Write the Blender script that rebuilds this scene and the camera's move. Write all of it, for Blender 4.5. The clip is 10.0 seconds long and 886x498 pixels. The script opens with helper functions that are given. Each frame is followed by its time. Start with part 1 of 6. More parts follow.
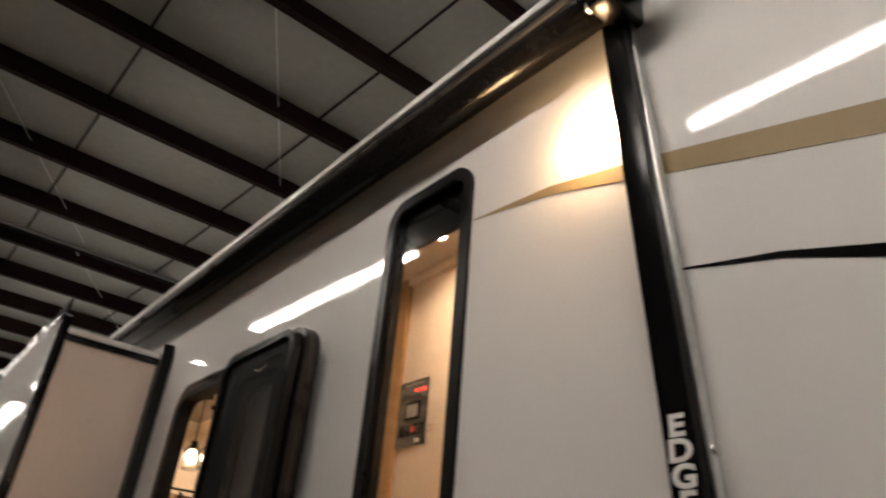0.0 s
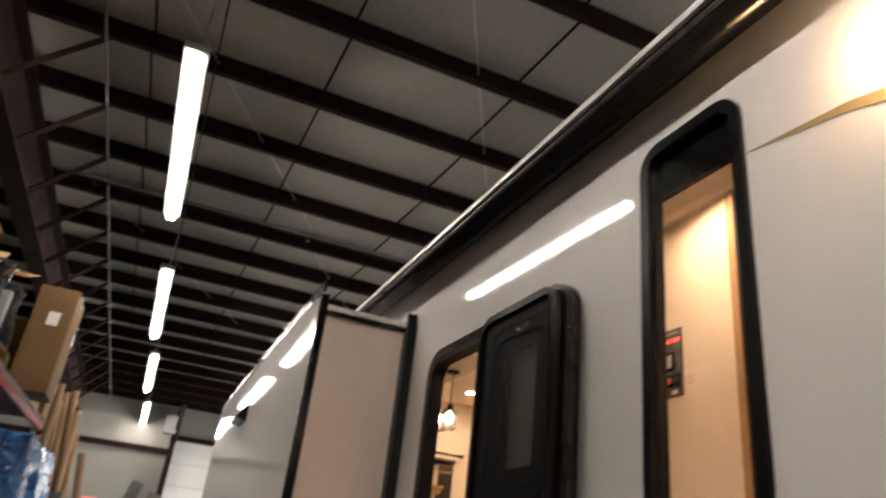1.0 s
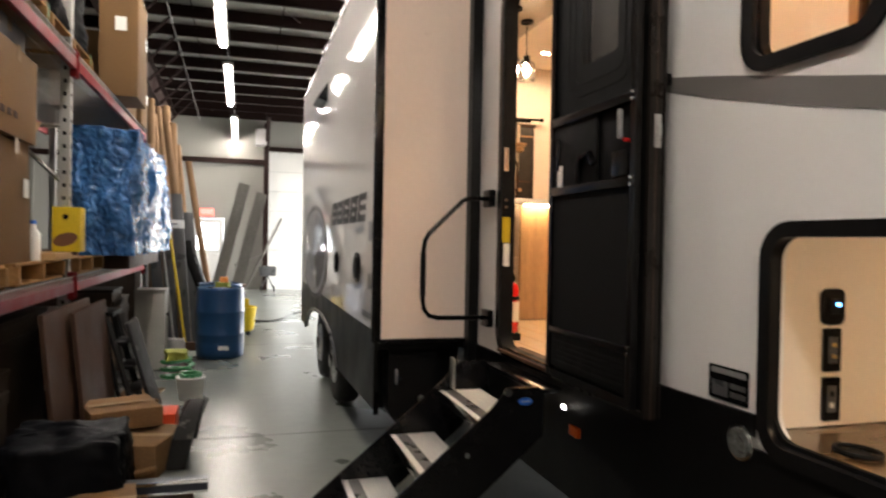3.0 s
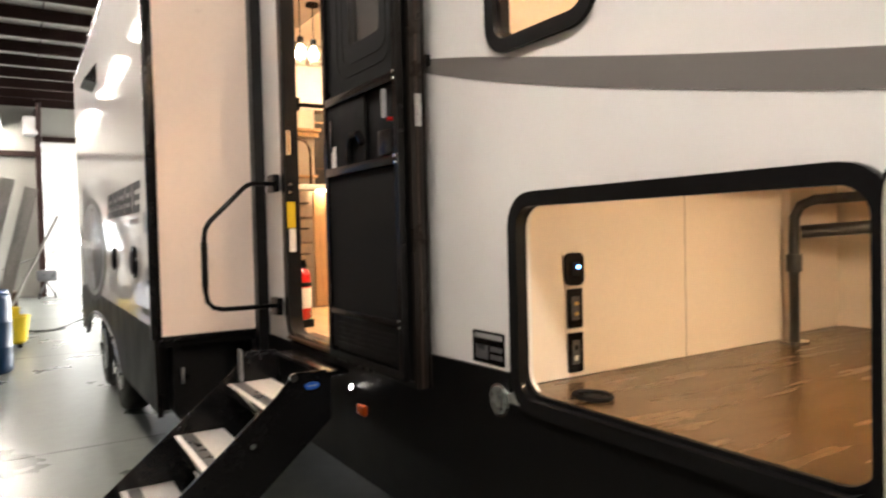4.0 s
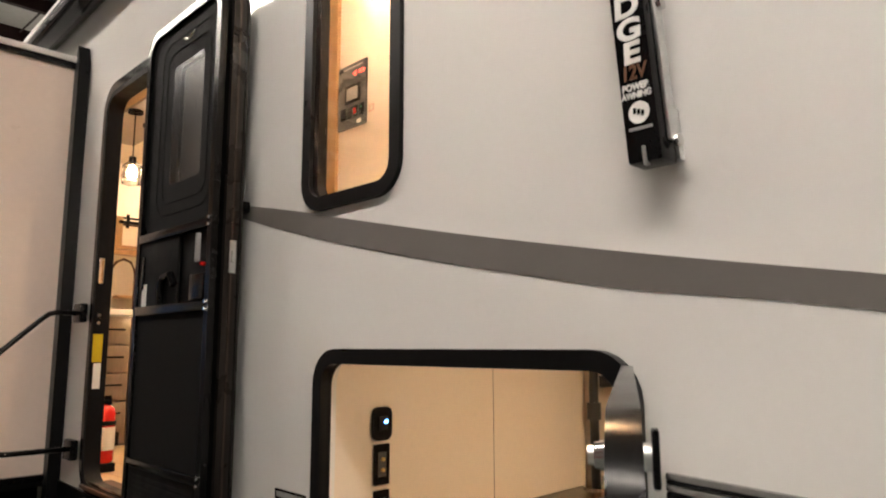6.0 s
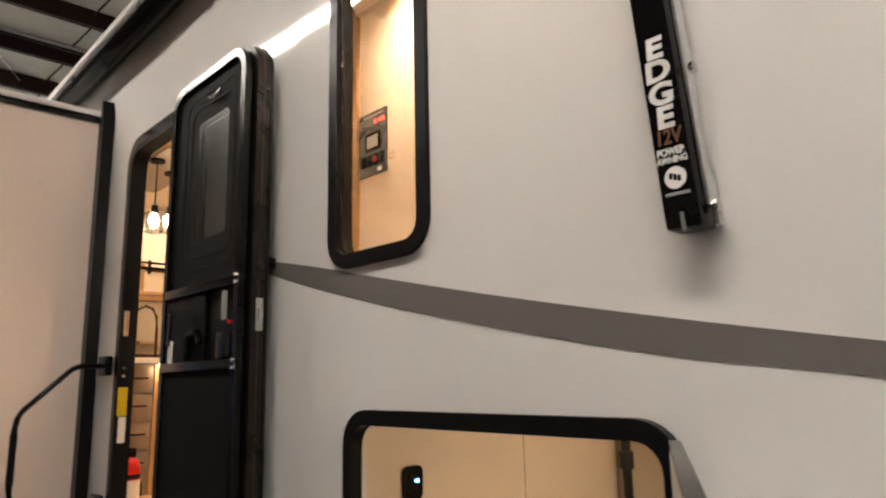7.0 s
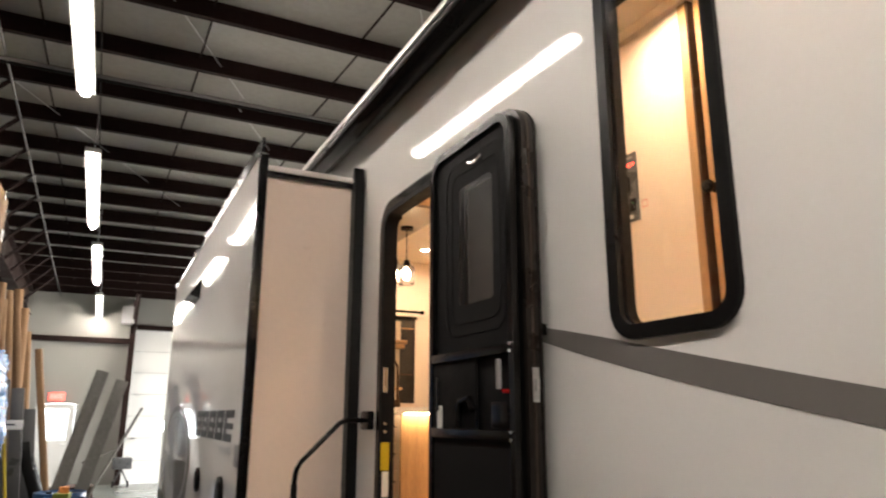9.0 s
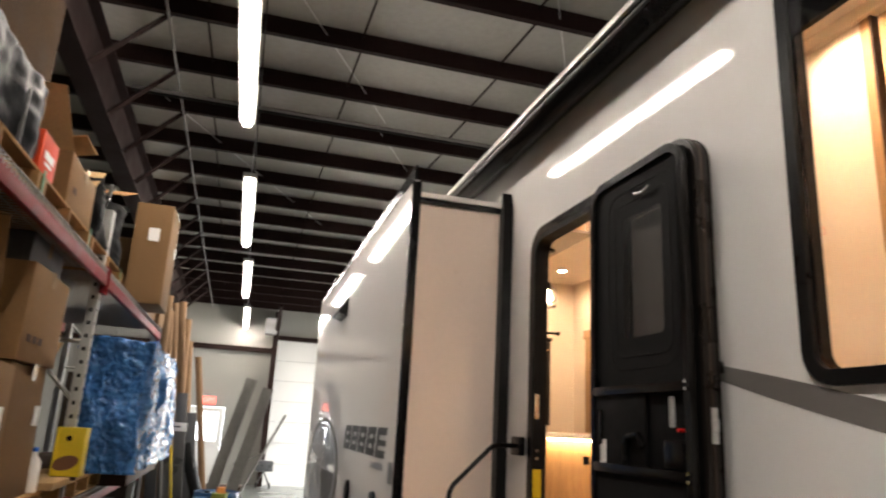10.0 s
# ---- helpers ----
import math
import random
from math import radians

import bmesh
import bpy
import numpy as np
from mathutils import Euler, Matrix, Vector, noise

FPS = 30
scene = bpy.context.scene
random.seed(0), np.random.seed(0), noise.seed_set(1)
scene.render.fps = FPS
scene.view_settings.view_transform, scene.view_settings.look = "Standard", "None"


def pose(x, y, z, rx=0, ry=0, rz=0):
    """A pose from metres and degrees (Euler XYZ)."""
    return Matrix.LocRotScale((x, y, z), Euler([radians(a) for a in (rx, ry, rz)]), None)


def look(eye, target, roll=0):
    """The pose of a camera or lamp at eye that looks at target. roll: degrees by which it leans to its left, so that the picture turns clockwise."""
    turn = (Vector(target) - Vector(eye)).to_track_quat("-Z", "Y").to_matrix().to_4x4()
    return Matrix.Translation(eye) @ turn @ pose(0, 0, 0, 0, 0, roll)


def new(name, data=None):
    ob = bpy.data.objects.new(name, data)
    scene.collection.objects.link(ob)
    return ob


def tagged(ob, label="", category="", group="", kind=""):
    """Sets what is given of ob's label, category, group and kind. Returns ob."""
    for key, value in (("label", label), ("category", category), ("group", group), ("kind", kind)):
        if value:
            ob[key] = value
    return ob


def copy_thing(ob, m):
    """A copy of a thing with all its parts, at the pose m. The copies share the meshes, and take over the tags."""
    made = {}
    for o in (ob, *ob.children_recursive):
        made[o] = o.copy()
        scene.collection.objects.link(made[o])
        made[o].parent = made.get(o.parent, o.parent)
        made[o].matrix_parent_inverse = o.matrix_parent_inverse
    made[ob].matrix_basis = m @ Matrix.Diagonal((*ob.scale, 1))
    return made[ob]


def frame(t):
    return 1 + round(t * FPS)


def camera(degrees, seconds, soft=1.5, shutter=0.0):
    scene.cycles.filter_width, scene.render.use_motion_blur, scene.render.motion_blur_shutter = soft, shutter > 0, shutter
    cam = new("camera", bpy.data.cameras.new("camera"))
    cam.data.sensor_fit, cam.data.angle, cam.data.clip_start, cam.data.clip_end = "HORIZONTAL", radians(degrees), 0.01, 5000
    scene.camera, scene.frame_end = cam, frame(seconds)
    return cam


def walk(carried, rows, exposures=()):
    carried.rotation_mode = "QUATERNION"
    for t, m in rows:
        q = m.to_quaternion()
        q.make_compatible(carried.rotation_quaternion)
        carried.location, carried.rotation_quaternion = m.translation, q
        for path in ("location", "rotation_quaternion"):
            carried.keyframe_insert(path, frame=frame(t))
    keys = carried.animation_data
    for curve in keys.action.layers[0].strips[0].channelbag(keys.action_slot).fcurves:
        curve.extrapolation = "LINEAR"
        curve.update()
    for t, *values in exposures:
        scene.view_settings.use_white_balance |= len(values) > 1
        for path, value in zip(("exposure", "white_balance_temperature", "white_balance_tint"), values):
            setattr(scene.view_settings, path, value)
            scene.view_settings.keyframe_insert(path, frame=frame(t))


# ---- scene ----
cam = camera(66.1, 10.0, soft=2.0, shutter=0.4)
PATH = [
    (0, (0.358, 0.602, 1.895), (1.43, 1.983, 2.867), 5.1),
    (0.5, (0.229, 0.657, 1.853), (1.098, 2.171, 2.829), 4.3),
    (1, (0.155, 0.755, 1.844), (0.806, 2.455, 2.673), 6.9),
    (1.5, (0.125, 0.824, 1.789), (0.597, 2.649, 2.454), 7.3),
    (2, (0.109, 0.866, 1.71), (0.425, 2.794, 2.139), 5.6),
    (2.2, (0.113, 0.874, 1.66), (0.43, 2.829, 1.943), 2.5),
    (3.3, (0.229, 0.842, 1.467), (0.941, 2.71, 1.393), 0.7),
    (3.5, (0.257, 0.83, 1.454), (1.087, 2.646, 1.353), -0.2),
    (4, (0.328, 0.798, 1.468), (1.387, 2.494, 1.415), -1.4),
    (4.5, (0.377, 0.756, 1.492), (1.579, 2.353, 1.557), -0.2),
    (5, (0.406, 0.721, 1.523), (1.707, 2.234, 1.661), -0.2),
    (5.5, (0.392, 0.692, 1.562), (1.756, 2.14, 1.771), -2.0),
    (5.7, (0.405, 0.691, 1.568), (1.789, 2.112, 1.816), -1.0),
    (6.8, (0.397, 0.707, 1.641), (1.773, 2.113, 1.999), 0.2),
    (7, (0.382, 0.72, 1.657), (1.73, 2.15, 2.03), -1.2),
    (7.5, (0.356, 0.763, 1.668), (1.612, 2.266, 2.07), 0.4),
    (8, (0.313, 0.827, 1.704), (1.478, 2.398, 2.122), 0.3),
    (8.5, (0.278, 0.891, 1.752), (1.297, 2.554, 2.197), 1.0),
    (9, (0.231, 0.925, 1.784), (1.09, 2.668, 2.258), 0.1),
    (9.5, (0.168, 0.936, 1.83), (0.878, 2.737, 2.332), 2.1),
    (10, (0.065, 0.941, 1.83), (0.585, 2.804, 2.337), 3.1),
]
walk(cam, [(t, look(eye, target, roll)) for t, eye, target, roll in PATH], exposures=[(0.0, -0.3), (1.0, -0.06), (2.0, 0.35), (2.2, 0.42), (3.3, 0.9), (4.0, 1.38), (4.5, 1.42), (5.0, 1.2), (5.7, 0.9), (6.8, 0.62), (7.5, 0.57), (8.5, 0.58), (9.5, 0.6), (10.0, 0.55)])

# ---- world and large lights ----
world = bpy.data.worlds.new("world")
scene.world = world
world.use_nodes = True
wn = world.node_tree
sky = wn.nodes.new("ShaderNodeTexSky")
sky.sky_type, sky.sun_disc = "NISHITA", False
sky.sun_elevation, sky.sun_rotation = radians(35), radians(90)
wn.links.new(sky.outputs[0], wn.nodes["Background"].inputs[0])
wn.nodes["Background"].inputs[1].default_value = 0.12

TUBE_POWER = 88.0
DAY_POWER = 1000.0
PORCH = 300.0
ROOM = 1120.0


# ---- helpers of this scene ----
def mat(name, color, rough=0.5, metal=0.0, vary=0.12, scale=6.0, bump=0.0, fine=60.0, stain=None, spec=0.5, coat=0.0, stretch=(1, 1, 1), rand=0.0):
    """A procedural material: base colour with broad and fine variation, fine relief and, where given, stains."""
    m = bpy.data.materials.new(name)
    m.use_nodes = True
    nt = m.node_tree
    b = nt.nodes["Principled BSDF"]
    b.inputs["Metallic"].default_value = metal
    b.inputs["Specular IOR Level"].default_value = spec
    b.inputs["Coat Weight"].default_value = coat
    tc = nt.nodes.new("ShaderNodeTexCoord")
    mp = nt.nodes.new("ShaderNodeMapping")
    mp.inputs["Scale"].default_value = stretch
    nt.links.new(tc.outputs["Object"], mp.inputs[0])
    n1 = nt.nodes.new("ShaderNodeTexNoise")
    n1.inputs["Scale"].default_value, n1.inputs["Detail"].default_value = scale, 5
    n2 = nt.nodes.new("ShaderNodeTexNoise")
    n2.inputs["Scale"].default_value, n2.inputs["Detail"].default_value = fine, 3
    nt.links.new(mp.outputs[0], n1.inputs[0])
    nt.links.new(mp.outputs[0], n2.inputs[0])
    ad = nt.nodes.new("ShaderNodeMath")
    ad.operation = "ADD"
    nt.links.new(n1.outputs[0], ad.inputs[0])
    nt.links.new(n2.outputs[0], ad.inputs[1])
    mr = nt.nodes.new("ShaderNodeMapRange")
    mr.inputs[1].default_value, mr.inputs[2].default_value = 0.6, 1.4
    mr.inputs[3].default_value, mr.inputs[4].default_value = 1 - vary, 1 + vary
    nt.links.new(ad.outputs[0], mr.inputs[0])
    mul = nt.nodes.new("ShaderNodeMix")
    mul.data_type, mul.blend_type = "RGBA", "MULTIPLY"
    mul.inputs[0].default_value = 1
    mul.inputs[6].default_value = (*color, 1)
    out = mr.outputs[0]
    if rand:
        oi = nt.nodes.new("ShaderNodeObjectInfo")
        r2 = nt.nodes.new("ShaderNodeMapRange")
        r2.inputs[3].default_value, r2.inputs[4].default_value = 1 - rand, 1 + rand
        nt.links.new(oi.outputs["Random"], r2.inputs[0])
        mm = nt.nodes.new("ShaderNodeMath")
        mm.operation = "MULTIPLY"
        nt.links.new(out, mm.inputs[0])
        nt.links.new(r2.outputs[0], mm.inputs[1])
        out = mm.outputs[0]
    nt.links.new(out, mul.inputs[7])
    res = mul.outputs[2]
    if stain:
        n3 = nt.nodes.new("ShaderNodeTexNoise")
        n3.inputs["Scale"].default_value, n3.inputs["Detail"].default_value, n3.inputs["Roughness"].default_value = stain[1], 7, 0.65
        nt.links.new(tc.outputs["Object"], n3.inputs[0])
        m3 = nt.nodes.new("ShaderNodeMapRange")
        m3.inputs[1].default_value, m3.inputs[2].default_value = stain[2], stain[2] + 0.18
        nt.links.new(n3.outputs[0], m3.inputs[0])
        mx = nt.nodes.new("ShaderNodeMix")
        mx.data_type = "RGBA"
        nt.links.new(m3.outputs[0], mx.inputs[0])
        nt.links.new(res, mx.inputs[6])
        mx.inputs[7].default_value = (*stain[0], 1)
        res = mx.outputs[2]
    nt.links.new(res, b.inputs["Base Color"])
    rr = nt.nodes.new("ShaderNodeMapRange")
    rr.inputs[1].default_value, rr.inputs[2].default_value = 0.3, 0.7
    rr.inputs[3].default_value, rr.inputs[4].default_value = max(0.02, rough * 0.85), min(1, rough * 1.15)
    nt.links.new(n1.outputs[0], rr.inputs[0])
    nt.links.new(rr.outputs[0], b.inputs["Roughness"])
    if bump:
        bp = nt.nodes.new("ShaderNodeBump")
        bp.inputs["Strength"].default_value, bp.inputs["Distance"].default_value = bump, 0.01
        nt.links.new(ad.outputs[0], bp.inputs["Height"])
        nt.links.new(bp.outputs[0], b.inputs["Normal"])
    return m


def glow(name, color, strength):
    m = bpy.data.materials.new(name)
    m.use_nodes = True
    b = m.node_tree.nodes["Principled BSDF"]
    b.inputs["Base Color"].default_value = (*color, 1)
    b.inputs["Emission Color"].default_value = (*color, 1)
    b.inputs["Emission Strength"].default_value = strength
    return m


def clear_glass(name, color=(1, 1, 1), rough=0.0, mixed=0.0, dark=(0.02, 0.02, 0.02)):
    """Thin glass: it lets light through and has a clear gloss; mixed adds a dull tint."""
    m = bpy.data.materials.new(name)
    m.use_nodes = True
    nt = m.node_tree
    nt.nodes.remove(nt.nodes["Principled BSDF"])
    tr = nt.nodes.new("ShaderNodeBsdfTransparent")
    tr.inputs[0].default_value = (*color, 1)
    gl = nt.nodes.new("ShaderNodeBsdfGlossy")
    gl.inputs["Roughness"].default_value = rough
    lw = nt.nodes.new("ShaderNodeLayerWeight")
    lw.inputs[0].default_value = 0.5
    pw = nt.nodes.new("ShaderNodeMath")
    pw.operation = "POWER"
    pw.inputs[1].default_value = 4.0
    nt.links.new(lw.outputs["Facing"], pw.inputs[0])
    fr = nt.nodes.new("ShaderNodeMapRange")
    fr.inputs[3].default_value, fr.inputs[4].default_value = 0.025, 0.7
    nt.links.new(pw.outputs[0], fr.inputs[0])
    mx = nt.nodes.new("ShaderNodeMixShader")
    nt.links.new(fr.outputs[0], mx.inputs[0])
    nt.links.new(tr.outputs[0], mx.inputs[1])
    nt.links.new(gl.outputs[0], mx.inputs[2])
    last = mx
    if mixed:
        df = nt.nodes.new("ShaderNodeBsdfDiffuse")
        df.inputs[0].default_value = (*dark, 1)
        m2 = nt.nodes.new("ShaderNodeMixShader")
        m2.inputs[0].default_value = mixed
        nt.links.new(mx.outputs[0], m2.inputs[1])
        nt.links.new(df.outputs[0], m2.inputs[2])
        last = m2
    nt.links.new(last.outputs[0], nt.nodes["Material Output"].inputs[0])
    return m


def origin_of(ob):
    v = Vector((0, 0, 0))
    while ob:
        v += ob.location
        ob = ob.parent
    return v


def thing(name, at, label="", category="", group="", kind=""):
    """An Empty at the base of a thing."""
    ob = new(name)
    ob.location = at
    ob.empty_display_size = 0.1
    return tagged(ob, label, category, group, kind)


def part(name, bm, material, parent=None, label="", smooth=False, at=None):
    """One mesh object out of a bmesh in world coordinates, under a thing or a part; with no parent it stands alone at the point at."""
    base = origin_of(parent) if parent else Vector(at or (0, 0, 0))
    bmesh.ops.translate(bm, verts=bm.verts, vec=-base)
    me = bpy.data.meshes.new(name)
    bm.to_mesh(me)
    bm.free()
    me.materials.append(material)
    me.polygons.foreach_set("use_smooth", [True] * len(me.polygons))
    if not smooth:
        me.set_sharp_from_angle(angle=radians(33))
    ob = new(name, me)
    if parent:
        ob.parent = parent
    else:
        ob.location = base
    if label:
        ob["label"] = label
    return ob


def box(x0, y0, z0, x1, y1, z1, bevel=0.0, seg=2, bm=None):
    """A box between two corners, with rounded edges."""
    b = bmesh.new()
    bmesh.ops.create_cube(b, size=1)
    for v in b.verts:
        v.co = Vector(((x0 + x1) / 2 + v.co.x * (x1 - x0), (y0 + y1) / 2 + v.co.y * (y1 - y0), (z0 + z1) / 2 + v.co.z * (z1 - z0)))
    if bevel:
        bmesh.ops.bevel(b, geom=b.edges[:], offset=bevel, segments=seg, affect="EDGES", profile=0.6)
    return join(bm, b)


def join(bm, b):
    """Adds b to bm, where bm is given."""
    if bm is None:
        return b
    me = bpy.data.meshes.new("tmp")
    b.to_mesh(me)
    b.free()
    bm.from_mesh(me)
    bpy.data.meshes.remove(me)
    return bm


def rod(p, q, r, n=12, r2=None, bm=None, caps=True):
    """A round bar from p to q."""
    p, q = Vector(p), Vector(q)
    b = bmesh.new()
    bmesh.ops.create_cone(b, segments=n, radius1=r, radius2=r if r2 is None else r2, depth=(q - p).length, cap_ends=caps)
    bmesh.ops.transform(b, verts=b.verts, matrix=Matrix.Translation((p + q) / 2) @ (q - p).to_track_quat("Z", "Y").to_matrix().to_4x4())
    return join(bm, b)


def tube(points, r, n=10, closed=False):
    """A bent round bar along points."""
    pts = [Vector(p) for p in points]
    b = bmesh.new()
    rings = []
    for i, p in enumerate(pts):
        a = pts[i - 1] if i else (pts[-1] if closed else p)
        c = pts[(i + 1) % len(pts)] if (closed or i < len(pts) - 1) else p
        d = (c - a).normalized()
        m = d.to_track_quat("Z", "Y").to_matrix()
        rings.append([b.verts.new(p + m @ Vector((r * math.cos(k * math.tau / n), r * math.sin(k * math.tau / n), 0))) for k in range(n)])
    for i in range(len(rings) - (0 if closed else 1)):
        s, t = rings[i], rings[(i + 1) % len(rings)]
        off = min(range(n), key=lambda o: (s[0].co - t[o].co).length)
        for k in range(n):
            b.faces.new((s[k], s[(k + 1) % n], t[(k + 1 + off) % n], t[(k + off) % n]))
    if not closed:
        b.faces.new(list(reversed(rings[0])))
        b.faces.new(rings[-1])
    bmesh.ops.recalc_face_normals(b, faces=b.faces)
    return b


def rounded(y0, z0, y1, z1, r, n=6):
    """The outline of a rectangle with round corners."""
    pts = []
    for cy, cz, a0 in ((y1 - r, z1 - r, 0), (y0 + r, z1 - r, 90), (y0 + r, z0 + r, 180), (y1 - r, z0 + r, 270)):
        for k in range(n + 1):
            a = radians(a0 + 90 * k / n)
            pts.append((cy + r * math.cos(a), cz + r * math.sin(a)))
    return pts


def arched(y0, z0, y1, z1, r, n=6):
    """A rectangle whose upper corners alone are round."""
    return rounded(y0, z0, y1, z1, r, n)[:2 * n + 2] + [(y0, z0), (y1, z0)]


def arched_ring(y0, z0, y1, z1, r, w, x0, x1, n=12):
    return plate(arched(y0, z0, y1, z1, r, n), [arched(y0 + w, z0 + w, y1 - w, z1 - w, max(0.005, r - w), n)], x0, x1)


def plate(outline, holes, x0, x1, bevel=0.0):
    """A plate in the y-z plane between x0 and x1, with holes through it."""
    b = bmesh.new()
    for loop in [outline] + holes:
        vs = [b.verts.new((x0, y, z)) for y, z in loop]
        for i in range(len(vs)):
            b.edges.new((vs[i - 1], vs[i]))
    bmesh.ops.triangle_fill(b, use_beauty=True, use_dissolve=False, edges=b.edges[:])
    got = bmesh.ops.extrude_face_region(b, geom=b.faces[:])
    bmesh.ops.translate(b, verts=[v for v in got["geom"] if isinstance(v, bmesh.types.BMVert)], vec=(x1 - x0, 0, 0))
    bmesh.ops.recalc_face_normals(b, faces=b.faces)
    return b


def ring(y0, z0, y1, z1, r, w, x0, x1, n=6):
    """A frame with round corners, w wide, between x0 and x1."""
    return plate(rounded(y0, z0, y1, z1, r, n), [rounded(y0 + w, z0 + w, y1 - w, z1 - w, max(0.005, r - w), n)], x0, x1)


def lathe(profile, centre, n=20):
    """A turned body: profile of (radius, height) round an upright axis at centre."""
    b = bmesh.new()
    rings = []
    for r, z in profile:
        rings.append([b.verts.new((centre[0] + r * math.cos(k * math.tau / n), centre[1] + r * math.sin(k * math.tau / n), centre[2] + z)) for k in range(n)])
    for s, t in zip(rings, rings[1:]):
        for k in range(n):
            b.faces.new((s[k], s[(k + 1) % n], t[(k + 1) % n], t[k]))
    b.faces.new(list(reversed(rings[0])))
    b.faces.new(rings[-1])
    bmesh.ops.recalc_face_normals(b, faces=b.faces)
    return b


def words(name, text, size, m, material, parent=None, depth=0.001, align="CENTER", narrow=1.0, fat=0.0):
    """Lettering in the built-in font, turned into a mesh, at the pose m."""
    cu = bpy.data.curves.new(name, "FONT")
    cu.body, cu.size, cu.extrude, cu.align_x, cu.align_y, cu.offset = text, size, depth, align, "CENTER", fat
    tmp = bpy.data.objects.new(name, cu)
    me = bpy.data.meshes.new_from_object(tmp)
    bpy.data.objects.remove(tmp)
    bpy.data.curves.remove(cu)
    me.materials.clear()
    me.materials.append(material)
    base = origin_of(parent) if parent else Vector((0, 0, 0))
    me.transform(Matrix.Translation(-base) @ m @ Matrix.Diagonal((narrow, 1, 1, 1)))
    ob = new(name, me)
    if parent:
        ob.parent = parent
    return ob


# ---- materials ----
M_WHITE = mat("white_gelcoat", (0.80, 0.785, 0.765), 0.04, vary=0.012, scale=1.5, fine=60, bump=0.009)
M_SLIDE = mat("slide_side_laminate", (0.86, 0.72, 0.63), 0.32, vary=0.03, scale=2.5, fine=30)
M_BLACK = mat("black_satin", (0.005, 0.005, 0.0054), 0.2, vary=0.25, scale=8, spec=0.2)
M_BLACKM = mat("black_matt_plastic", (0.0045, 0.0045, 0.0048), 0.6, vary=0.3, scale=10, bump=0.05, spec=0.14)
M_RUBBER = mat("black_rubber", (0.006, 0.006, 0.0064), 0.32, vary=0.2, scale=12, spec=0.15)
M_SKIRT = mat("black_skirt_sheet", (0.003, 0.003, 0.0032), 0.4, vary=0.2, scale=3, spec=0.16)
M_BROWN = mat("brown_painted_steel", (0.014, 0.007, 0.006), 0.65, vary=0.25, scale=2.5, bump=0.05, spec=0.09)
M_INSUL = mat("white_roof_insulation", (0.36, 0.355, 0.325), 0.75, vary=0.1, scale=1.2, fine=14, bump=0.25)
M_FLOOR = mat("polished_concrete", (0.13, 0.142, 0.13), 0.29, vary=0.2, scale=0.9, fine=9, spec=0.5, stain=((0.115, 0.127, 0.117), 1.6, 0.52), bump=0.01)
M_PANEL = mat("cream_wall_panel", (0.235, 0.232, 0.215), 0.5, vary=0.05, scale=1.0)
M_PANELD = mat("grey_brown_wall_panel", (0.20, 0.19, 0.175), 0.6, vary=0.1, scale=1.0)
M_STEEL = mat("galvanised_steel", (0.62, 0.63, 0.63), 0.35, metal=1, vary=0.15, scale=8)
M_CHROME = mat("chrome", (0.75, 0.75, 0.74), 0.12, metal=1, vary=0.05)
M_GUN = mat("dull_bright_metal", (0.42, 0.42, 0.42), 0.22, metal=1, vary=0.15, scale=6)
M_ALU = mat("brushed_aluminium_tread", (0.74, 0.73, 0.71), 0.36, metal=0.4, vary=0.1, scale=4, fine=90, stretch=(1, 0.1, 1))
M_RED = mat("red_painted_steel", (0.19, 0.010, 0.013), 0.5, vary=0.25, scale=6, stain=((0.12, 0.03, 0.03), 5, 0.62), spec=0.2)
M_POST = mat("white_painted_steel", (0.30, 0.30, 0.285), 0.5, vary=0.12, scale=5, stain=((0.3, 0.28, 0.25), 6, 0.64))
M_CARD = mat("brown_cardboard", (0.185, 0.108, 0.05), 0.8, vary=0.1, scale=3, fine=70, rand=0.18, bump=0.06, spec=0.12)
M_WOODP = mat("raw_pallet_wood", (0.26, 0.145, 0.06), 0.75, vary=0.3, scale=4, fine=30, stretch=(1, 0.15, 1), rand=0.15, bump=0.1, spec=0.12)
M_WARM = mat("cream_interior_panel", (0.78, 0.68, 0.575), 0.55, vary=0.03, scale=2)
M_OAK = mat("oak_cabinet_wood", (0.36, 0.21, 0.10), 0.45, vary=0.3, scale=3, fine=40, stretch=(6, 6, 0.5))
M_GREYWOOD = mat("grey_brown_cabinet_wood", (0.17, 0.125, 0.095), 0.45, vary=0.25, scale=3, fine=40, stretch=(6, 6, 0.5))
M_PLANK = mat("vinyl_plank_floor", (0.40, 0.27, 0.155), 0.4, vary=0.25, scale=3, fine=40, stretch=(6, 0.6, 1))
M_HATCHFLOOR = mat("brown_compartment_floor", (0.085, 0.045, 0.018), 0.26, vary=0.5, scale=5, fine=34, stretch=(0.5, 4, 1), stain=((0.20, 0.135, 0.075), 5, 0.57), bump=0.06)
M_STRIPE = mat("grey_vinyl_stripe", (0.16, 0.15, 0.14), 0.5, vary=0.02, spec=0.3)
M_TAN = mat("tan_vinyl_stripe", (0.33, 0.25, 0.13), 0.5, vary=0.02, spec=0.3)
M_BLUE = mat("blue_plastic_drum", (0.010, 0.045, 0.115), 0.42, vary=0.2, scale=5, spec=0.3)
M_YELLOW = mat("yellow_plastic", (0.58, 0.43, 0.025), 0.45, vary=0.1, spec=0.12)
M_PAPER = mat("white_paper_label", (0.78, 0.77, 0.74), 0.6, vary=0.06)
